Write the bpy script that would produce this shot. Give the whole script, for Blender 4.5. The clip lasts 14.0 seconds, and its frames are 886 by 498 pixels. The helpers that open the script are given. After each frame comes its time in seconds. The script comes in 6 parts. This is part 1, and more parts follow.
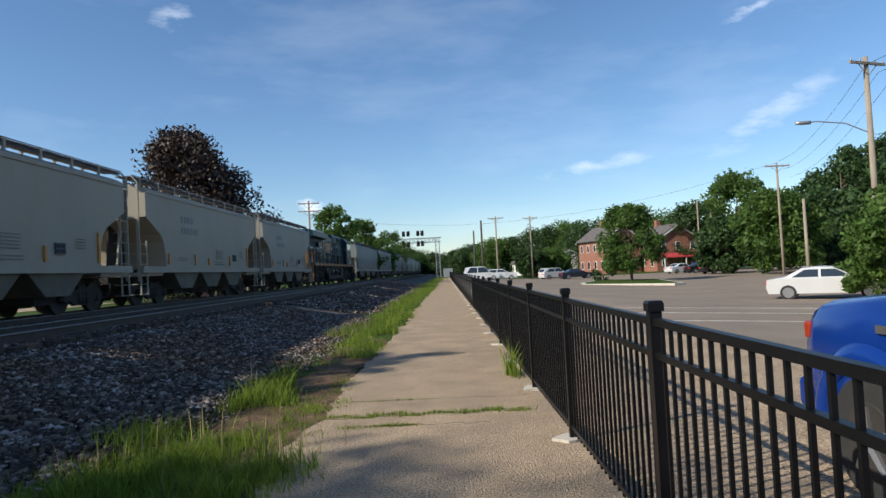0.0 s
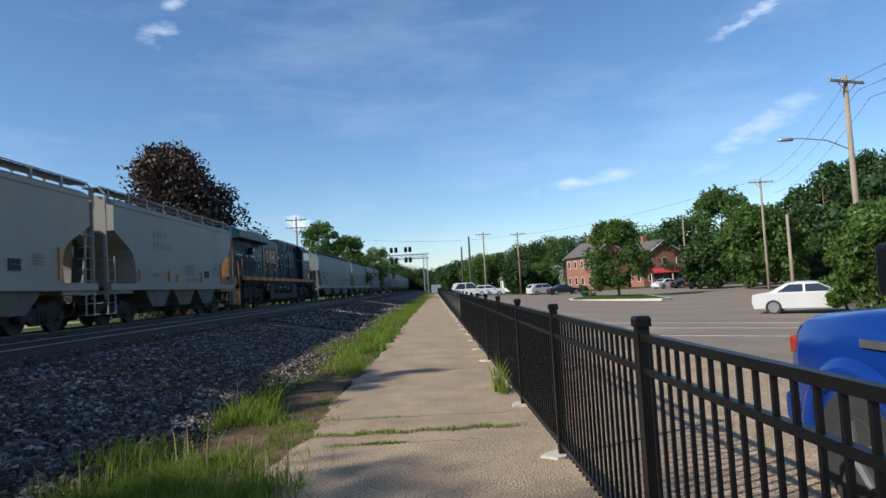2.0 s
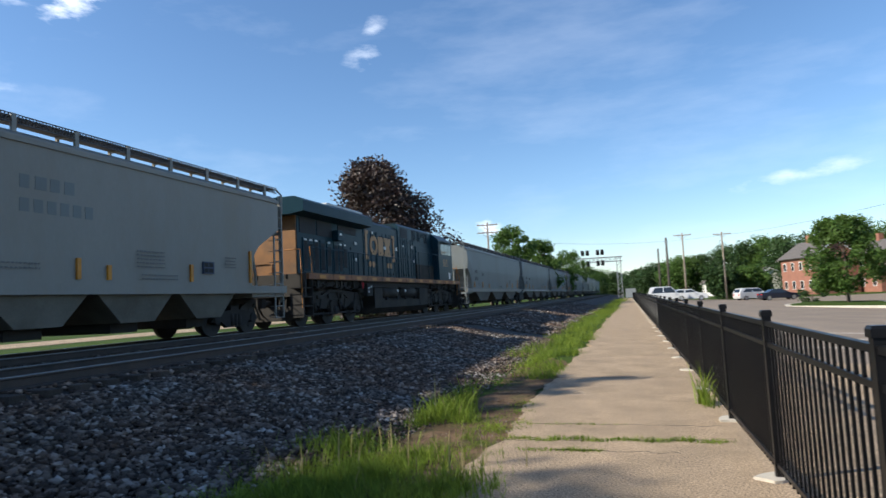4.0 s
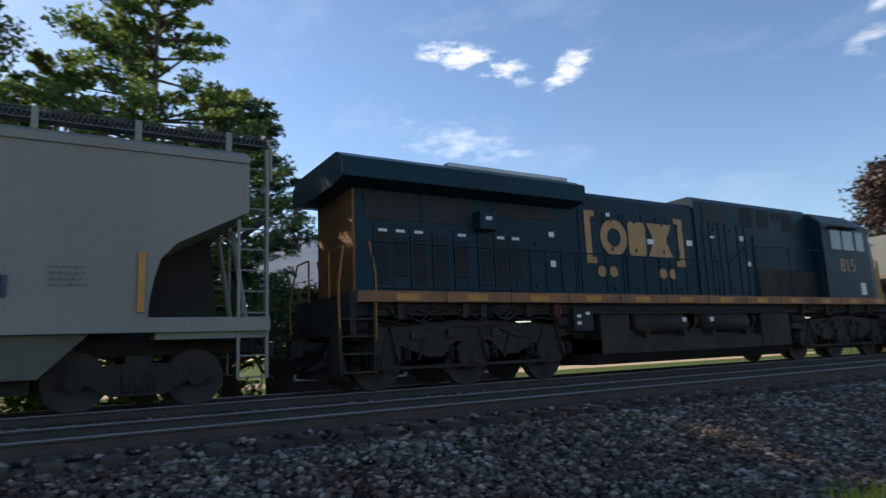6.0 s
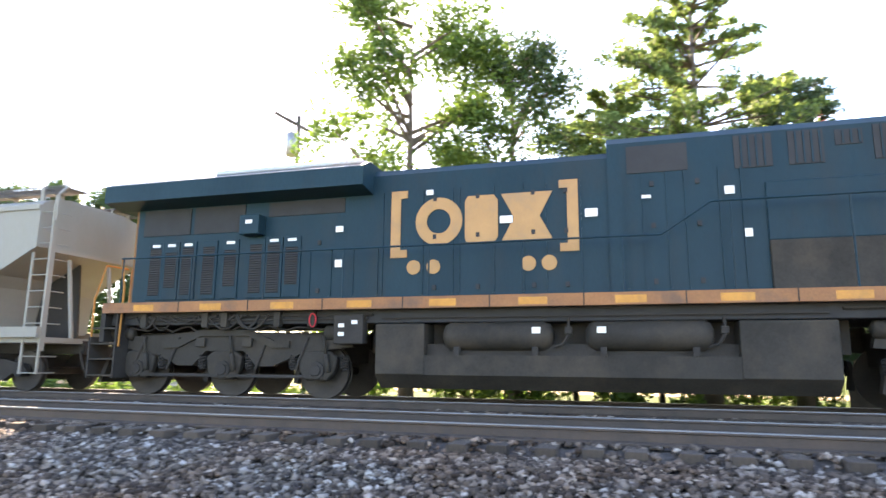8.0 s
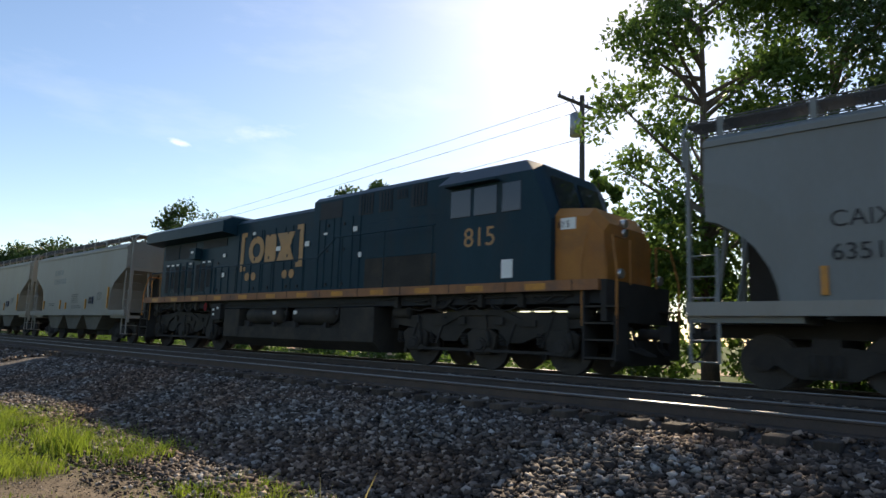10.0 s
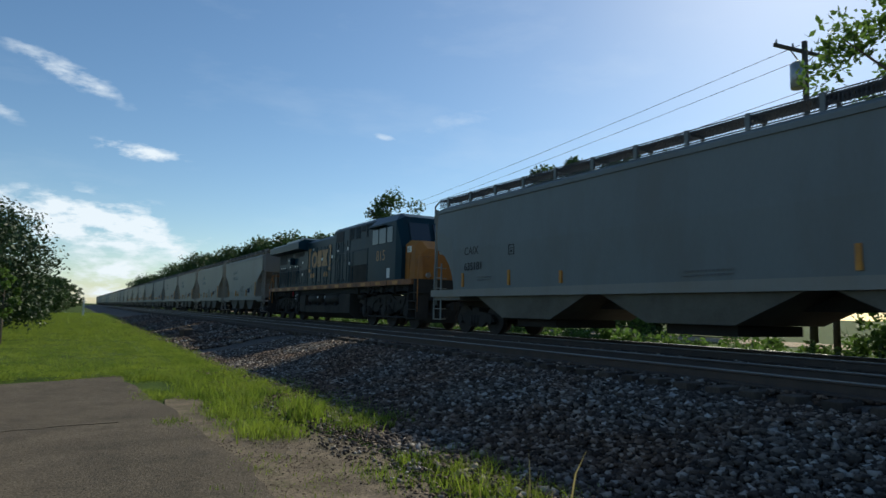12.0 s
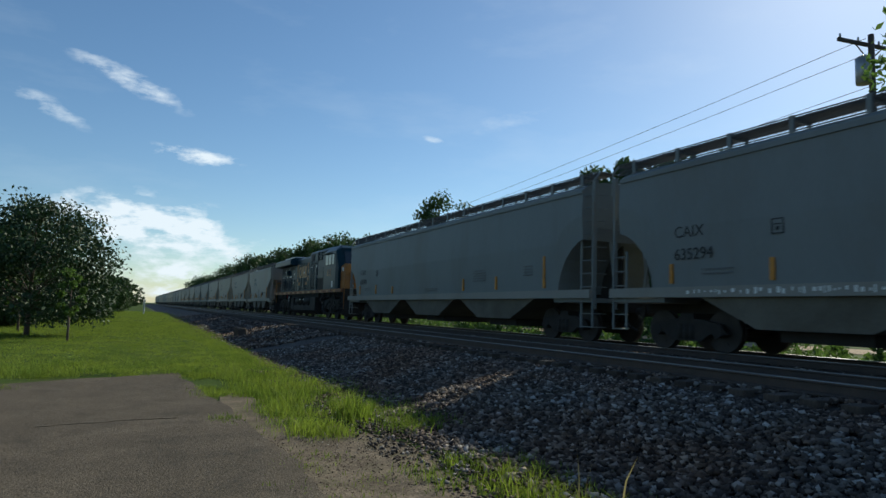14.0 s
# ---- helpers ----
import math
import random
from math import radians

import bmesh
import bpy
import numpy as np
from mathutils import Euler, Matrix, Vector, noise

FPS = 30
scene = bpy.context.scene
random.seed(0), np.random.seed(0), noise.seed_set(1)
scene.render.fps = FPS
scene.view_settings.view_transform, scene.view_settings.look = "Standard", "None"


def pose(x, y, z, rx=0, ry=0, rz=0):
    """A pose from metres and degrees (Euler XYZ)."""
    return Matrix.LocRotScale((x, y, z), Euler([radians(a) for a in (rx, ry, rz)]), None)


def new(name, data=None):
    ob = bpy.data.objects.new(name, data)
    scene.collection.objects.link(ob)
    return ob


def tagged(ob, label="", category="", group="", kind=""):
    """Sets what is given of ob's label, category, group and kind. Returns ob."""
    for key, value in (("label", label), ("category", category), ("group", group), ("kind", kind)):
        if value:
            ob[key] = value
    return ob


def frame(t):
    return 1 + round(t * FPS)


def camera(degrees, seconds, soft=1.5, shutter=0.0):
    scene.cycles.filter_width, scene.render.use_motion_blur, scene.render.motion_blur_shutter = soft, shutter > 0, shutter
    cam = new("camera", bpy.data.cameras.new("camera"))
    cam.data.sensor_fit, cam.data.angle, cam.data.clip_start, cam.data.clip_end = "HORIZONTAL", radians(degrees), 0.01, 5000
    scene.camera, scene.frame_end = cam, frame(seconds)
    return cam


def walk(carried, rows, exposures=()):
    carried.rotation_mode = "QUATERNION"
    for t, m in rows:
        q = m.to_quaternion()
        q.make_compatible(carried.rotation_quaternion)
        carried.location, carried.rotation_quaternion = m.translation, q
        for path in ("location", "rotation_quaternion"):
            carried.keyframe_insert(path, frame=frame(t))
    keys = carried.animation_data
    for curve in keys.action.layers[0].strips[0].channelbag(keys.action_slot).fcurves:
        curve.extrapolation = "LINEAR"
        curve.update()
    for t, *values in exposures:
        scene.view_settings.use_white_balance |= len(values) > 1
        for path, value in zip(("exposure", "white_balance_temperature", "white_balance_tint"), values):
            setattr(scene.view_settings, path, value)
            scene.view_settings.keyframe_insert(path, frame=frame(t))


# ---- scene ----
LENS = 69.51
TURN = [  # seconds, yaw, pitch, roll
    (0, 0.80, 1.97, 2.98),
    (0.5, 0.59, 2.75, 2.79),
    (1, -0.24, 2.39, 2.47),
    (1.5, -0.27, 3.19, 2.97),
    (2, -0.28, 3.36, 3.20),
    (2.2, 0.45, 3.40, 2.76),
    (4.3, 21.30, 5.28, 3.93),
    (4.5, 24.86, 5.77, 4.59),
    (5, 35.71, 7.09, 3.52),
    (5.5, 46.13, 8.27, 3.33),
    (6, 59.37, 9.19, 2.35),
    (6.5, 70.85, 8.74, 4.00),
    (7, 81.43, 8.77, 3.34),
    (7.5, 93.12, 10.60, 0.55),
    (8, 106.54, 10.19, -0.51),
    (8.5, 120.60, 9.08, -1.23),
    (8.7, 124.20, 8.10, -1.73),
    (10.8, 136.46, 7.33, -1.36),
    (11, 138.74, 6.84, -1.25),
    (11.5, 146.34, 6.54, -0.98),
    (12, 150.10, 5.56, -1.29),
    (12.5, 154.38, 6.42, -1.80),
    (13, 154.56, 4.97, -0.91),
    (13.5, 154.72, 5.43, -1.11),
    (14, 154.38, 5.62, -1.83),
]
EYE = (0.0, 0.0, 1.6)
cam = camera(LENS, 14.0, shutter=0.25)
walk(cam, [(t, pose(*EYE, 90 + p, r, y)) for t, y, p, r in TURN],
     exposures=[(0, 0.24, 6050, 9), (2.2, 0.24, 5850, 9), (4.5, 0.62, 6200, 10), (5.5, 0.62, 6550, 11), (6.1, 0.68, 7000, 14), (6.5, 1.82, 7550, 17),
                (7.0, 3.15, 8250, 20), (7.5, 3.3, 8400, 21), (8.7, 2.95, 8500, 23), (9.8, 1.0, 7600, 16), (10.8, 0.0, 7000, 10), (11.5, -0.05, 6700, 8), (12.3, -0.12, 6200, 2), (14, -0.12, 6200, 2)])

# ---- sun and sky ----
SUN_AZ, SUN_EL = radians(118.7), radians(32.5)   # anticlockwise from +y
TO_SUN = Vector((-math.sin(SUN_AZ) * math.cos(SUN_EL), math.cos(SUN_AZ) * math.cos(SUN_EL), math.sin(SUN_EL)))
sun = new("sun", bpy.data.lights.new("sun", "SUN"))
sun.data.energy, sun.data.angle, sun.data.color = 5.0, radians(0.55), (1.0, 0.90, 0.72)
sun.matrix_world = Matrix.Translation((0, 0, 60)) @ TO_SUN.to_track_quat("Z", "Y").to_matrix().to_4x4()


def direction(az, el):
    a, e = radians(az), radians(el)
    return (-math.sin(a) * math.cos(e), math.cos(a) * math.cos(e), math.sin(e))


# small fair-weather clouds: azimuth, elevation, half width, half height (degrees), slant, density
CLOUDS = [(23, 21.5, 2.2, 1.5, 0.3, 0.35), (22, 24, 1.6, 1.0, 0.2, 0.35), (46.5, 24, 3.0, 1.8, 0.5, 0.9), (55.5, 25.4, 6.5, 1.7, -0.3, 1.0),
          (57, 18.5, 9.0, 2.2, -0.2, 0.3), (-28, 20, 5.5, 1.0, 0.35, 0.55), (-14, 8.5, 8.0, 1.0, 0.1, 0.3), (-27, 11, 7, 2.0, 0.5, 0.25),
          (176.5, 12.3, 5.0, 0.9, -0.05, 0.95), (181.5, 17.5, 5.5, 1.2, -0.35, 0.6), (187, 14.5, 3.5, 1.0, -0.35, 0.5), (179, 6.0, 11, 3.4, -0.1, 1.3),
          (177.5, 2.5, 5.0, 3.4, 0, 1.1), (166, 4.2, 5.5, 0.9, 0, 0.6), (155.5, 15.2, 1.6, 0.45, -0.2, 0.5), (149, 17, 6, 1.2, 0.15, 0.16), (12.5, 6.3, 1.8, 1.3, 0, 0.8)]


def sky():
    world = bpy.data.worlds.new("sky")
    scene.world = world
    world.use_nodes = True
    nt = world.node_tree
    nt.nodes.clear()
    N, L = nt.nodes.new, nt.links.new
    out, bg, tex, co = N("ShaderNodeOutputWorld"), N("ShaderNodeBackground"), N("ShaderNodeTexSky"), N("ShaderNodeTexCoord")
    tex.sky_type, tex.sun_disc = "NISHITA", False
    tex.sun_elevation, tex.sun_rotation = SUN_EL, -SUN_AZ
    tex.altitude, tex.air_density, tex.dust_density, tex.ozone_density = 200, 1.0, 0.35, 2.6
    bg.inputs["Strength"].default_value = 0.115

    def m(op, a, b=0.0, c=None):
        n = N("ShaderNodeMath")
        n.operation = op
        for i, v in enumerate((a, b) if c is None else (a, b, c)):
            if isinstance(v, (int, float)):
                n.inputs[i].default_value = v
            else:
                L(v, n.inputs[i])
        return n.outputs[0]

    def vm(op, a, b):
        n = N("ShaderNodeVectorMath")
        n.operation = op
        L(a, n.inputs[0])
        n.inputs[1].default_value = b
        return n.outputs["Value"] if op == "DOT_PRODUCT" else n.outputs[0]

    way = co.outputs["Generated"]
    wob = N("ShaderNodeTexNoise")
    wob.inputs["Scale"].default_value, wob.inputs["Detail"].default_value, wob.inputs["Roughness"].default_value = 20.0, 8.0, 0.6
    stretch = vm("MULTIPLY", way, (1, 1, 2.6))
    L(stretch, wob.inputs["Vector"])
    total = None
    for az, el, w, h, slant, dens in CLOUDS:
        a, e = radians(az), radians(el)
        east = (math.cos(a), math.sin(a), 0)     # towards smaller azimuth, level
        up = (math.sin(a) * math.sin(e), -math.cos(a) * math.sin(e), math.cos(e))
        u = vm("DOT_PRODUCT", way, east)
        v = vm("DOT_PRODUCT", way, up)
        v2 = m("SUBTRACT", v, m("MULTIPLY", u, slant))
        r2 = m("ADD", m("POWER", m("ABSOLUTE", m("DIVIDE", u, radians(w))), 2.0), m("POWER", m("ABSOLUTE", m("DIVIDE", v2, radians(h))), 2.0))
        front = m("GREATER_THAN", vm("DOT_PRODUCT", way, direction(az, el)), 0.5)
        fall = m("MULTIPLY", m("MAXIMUM", m("SUBTRACT", 1.0, r2), 0.0), front)
        veil = m("MULTIPLY", m("MULTIPLY", m("MAXIMUM", m("SUBTRACT", wob.outputs["Fac"], m("SUBTRACT", 0.62, m("MULTIPLY", fall, 0.26))), 0.0), fall), 5.0 * dens)
        total = veil if total is None else m("MAXIMUM", total, veil)
    # thin high veil over all the sky
    thin = N("ShaderNodeTexNoise")
    thin.inputs["Scale"].default_value, thin.inputs["Detail"].default_value, thin.inputs["Roughness"].default_value = 3.0, 6.0, 0.6
    L(vm("MULTIPLY", way, (1, 1.6, 4.0)), thin.inputs["Vector"])
    total = m("MAXIMUM", total, m("MULTIPLY", m("MAXIMUM", m("SUBTRACT", thin.outputs["Fac"], 0.52), 0.0), 0.45))
    mix = N("ShaderNodeMix")
    mix.data_type = "RGBA"
    L(m("MINIMUM", total, 0.92), mix.inputs["Factor"])
    deep = N("ShaderNodeHueSaturation")
    deep.inputs["Saturation"].default_value = 1.08
    L(tex.outputs[0], deep.inputs["Color"])
    L(deep.outputs[0], mix.inputs["A"])
    mix.inputs["B"].default_value = (8.5, 8.8, 9.4, 1)
    L(mix.outputs["Result"], bg.inputs["Color"])
    L(bg.outputs[0], out.inputs["Surface"])


sky()


# ---- materials ----
def material(name, c1, c2=None, rough=0.7, metal=0.0, scale=6.0, fine=60.0, bump=0.15, spread=0.12, island=0.0, obj=0.0, stain=None, stain_scale=0.8, stain_amount=0.5, stretch=(1, 1, 1), spec=0.5, trans=0.0):
    """Two colours mixed by coarse noise, fine grain, an optional stain colour, a bump; island and obj vary single pieces."""
    mt = bpy.data.materials.new(name)
    mt.use_nodes = True
    nt = mt.node_tree
    nt.nodes.clear()
    N, L = nt.nodes.new, nt.links.new
    out, bs = N("ShaderNodeOutputMaterial"), N("ShaderNodeBsdfPrincipled")
    L(bs.outputs[0], out.inputs["Surface"])
    co, mp = N("ShaderNodeTexCoord"), N("ShaderNodeMapping")
    mp.inputs["Scale"].default_value = stretch
    L(co.outputs["Object"], mp.inputs["Vector"])
    c2 = c2 or tuple(v * (1 - spread) for v in c1)

    def noise_tex(s, detail=5.0, rgh=0.6):
        n = N("ShaderNodeTexNoise")
        n.inputs["Scale"].default_value, n.inputs["Detail"].default_value, n.inputs["Roughness"].default_value = s, detail, rgh
        L(mp.outputs[0], n.inputs["Vector"])
        return n.outputs["Fac"]

    def ramp(fac, a, b):
        r = N("ShaderNodeMapRange")
        r.inputs["From Min"].default_value, r.inputs["From Max"].default_value = a, b
        L(fac, r.inputs["Value"])
        return r.outputs[0]

    def mixc(fac, a, b, kind="MIX"):
        n = N("ShaderNodeMix")
        n.data_type, n.blend_type = "RGBA", kind
        for key, v in (("Factor", fac), ("A", a), ("B", b)):
            if isinstance(v, tuple):
                n.inputs[key].default_value = (*v, 1)
            elif isinstance(v, float):
                n.inputs[key].default_value = v
            else:
                L(v, n.inputs[key])
        return n.outputs["Result"]

    coarse, grain = noise_tex(scale), noise_tex(fine, 3.0)
    col = mixc(ramp(coarse, 0.35, 0.65), c1, c2)
    val = N("ShaderNodeHueSaturation")
    L(col, val.inputs["Color"])
    amount = ramp(grain, 0.3, 0.7)
    sc = N("ShaderNodeMath")
    sc.operation = "MULTIPLY_ADD"
    L(amount, sc.inputs[0])
    sc.inputs[1].default_value, sc.inputs[2].default_value = spread, 1 - spread / 2
    value = sc.outputs[0]
    for extra, source in ((island, "island"), (obj, "object")):
        if extra:
            g = N("ShaderNodeNewGeometry") if source == "island" else N("ShaderNodeObjectInfo")
            k = N("ShaderNodeMath")
            k.operation = "MULTIPLY_ADD"
            L(g.outputs["Random Per Island" if source == "island" else "Random"], k.inputs[0])
            k.inputs[1].default_value, k.inputs[2].default_value = 2 * extra, 1 - extra
            mu = N("ShaderNodeMath")
            mu.operation = "MULTIPLY"
            L(value, mu.inputs[0])
            L(k.outputs[0], mu.inputs[1])
            value = mu.outputs[0]
    L(value, val.inputs["Value"])
    col = val.outputs[0]
    if stain:
        st = ramp(noise_tex(stain_scale, 6.0, 0.65), 0.5, 0.68)
        k = N("ShaderNodeMath")
        k.operation = "MULTIPLY"
        L(st, k.inputs[0])
        k.inputs[1].default_value = stain_amount
        col = mixc(k.outputs[0], col, stain)
    L(col, bs.inputs["Base Color"])
    bs.inputs["Roughness"].default_value, bs.inputs["Metallic"].default_value = rough, metal
    bs.inputs["Specular IOR Level"].default_value = spec
    if bump:
        b = N("ShaderNodeBump")
        b.inputs["Strength"].default_value, b.inputs["Distance"].default_value = bump, 0.02
        L(grain, b.inputs["Height"])
        L(b.outputs[0], bs.inputs["Normal"])
    if trans:
        tr, mx = N("ShaderNodeBsdfTranslucent"), N("ShaderNodeMixShader")
        L(col, tr.inputs["Color"])
        mx.inputs[0].default_value = trans
        L(bs.outputs[0], mx.inputs[1])
        L(tr.outputs[0], mx.inputs[2])
        L(mx.outputs[0], out.inputs["Surface"])
    return mt


def plain(name, c, rough=0.5, metal=0.0, spec=0.5, emit=0.0):
    return material(name, c, None, rough, metal, 3.0, 40.0, 0.03, 0.06, spec=spec)


def glass(name, tint, rough=0.05):
    mt = bpy.data.materials.new(name)
    mt.use_nodes = True
    b = mt.node_tree.nodes["Principled BSDF"]
    b.inputs["Base Color"].default_value = (*tint, 1)
    b.inputs["Roughness"].default_value = rough
    b.inputs["Specular IOR Level"].default_value = 0.8
    return mt


def crushed_stone():
    """Broken limestone and granite: each stone takes a colour of its own, browner in rusty drifts."""
    mt = bpy.data.materials.new("stone")
    mt.use_nodes = True
    nt = mt.node_tree
    bs = nt.nodes["Principled BSDF"]
    N, L = nt.nodes.new, nt.links.new
    geo, co, ramp, rust = N("ShaderNodeNewGeometry"), N("ShaderNodeTexCoord"), N("ShaderNodeValToRGB"), N("ShaderNodeTexNoise")
    L(geo.outputs["Random Per Island"], ramp.inputs[0])
    tones = ((0.0, (0.026, 0.022, 0.02)), (0.3, (0.06, 0.048, 0.04)), (0.56, (0.108, 0.088, 0.073)), (0.77, (0.17, 0.142, 0.12)), (0.92, (0.27, 0.245, 0.22)), (1.0, (0.42, 0.40, 0.37)))
    els = ramp.color_ramp.elements
    els[0].position, els[0].color = tones[0][0], (*tones[0][1], 1)
    els[1].position, els[1].color = tones[-1][0], (*tones[-1][1], 1)
    for p, c in tones[1:-1]:
        els.new(p).color = (*c, 1)
    rust.inputs["Scale"].default_value, rust.inputs["Detail"].default_value = 0.55, 4.0
    L(co.outputs["Object"], rust.inputs["Vector"])
    fac, mix, fine, bump = N("ShaderNodeMapRange"), N("ShaderNodeMix"), N("ShaderNodeTexNoise"), N("ShaderNodeBump")
    fac.inputs["From Min"].default_value, fac.inputs["From Max"].default_value, fac.inputs["To Max"].default_value = 0.42, 0.62, 0.75
    L(rust.outputs["Fac"], fac.inputs["Value"])
    mix.data_type, mix.blend_type = "RGBA", "MULTIPLY"
    L(fac.outputs[0], mix.inputs["Factor"])
    L(ramp.outputs[0], mix.inputs["A"])
    mix.inputs["B"].default_value = (1.0, 0.70, 0.52, 1)
    L(mix.outputs["Result"], bs.inputs["Base Color"])
    fine.inputs["Scale"].default_value = 60.0
    L(co.outputs["Object"], fine.inputs["Vector"])
    bump.inputs["Strength"].default_value, bump.inputs["Distance"].default_value = 0.3, 0.01
    L(fine.outputs["Fac"], bump.inputs["Height"])
    L(bump.outputs[0], bs.inputs["Normal"])
    bs.inputs["Roughness"].default_value, bs.inputs["Specular IOR Level"].default_value = 0.85, 0.25
    return mt


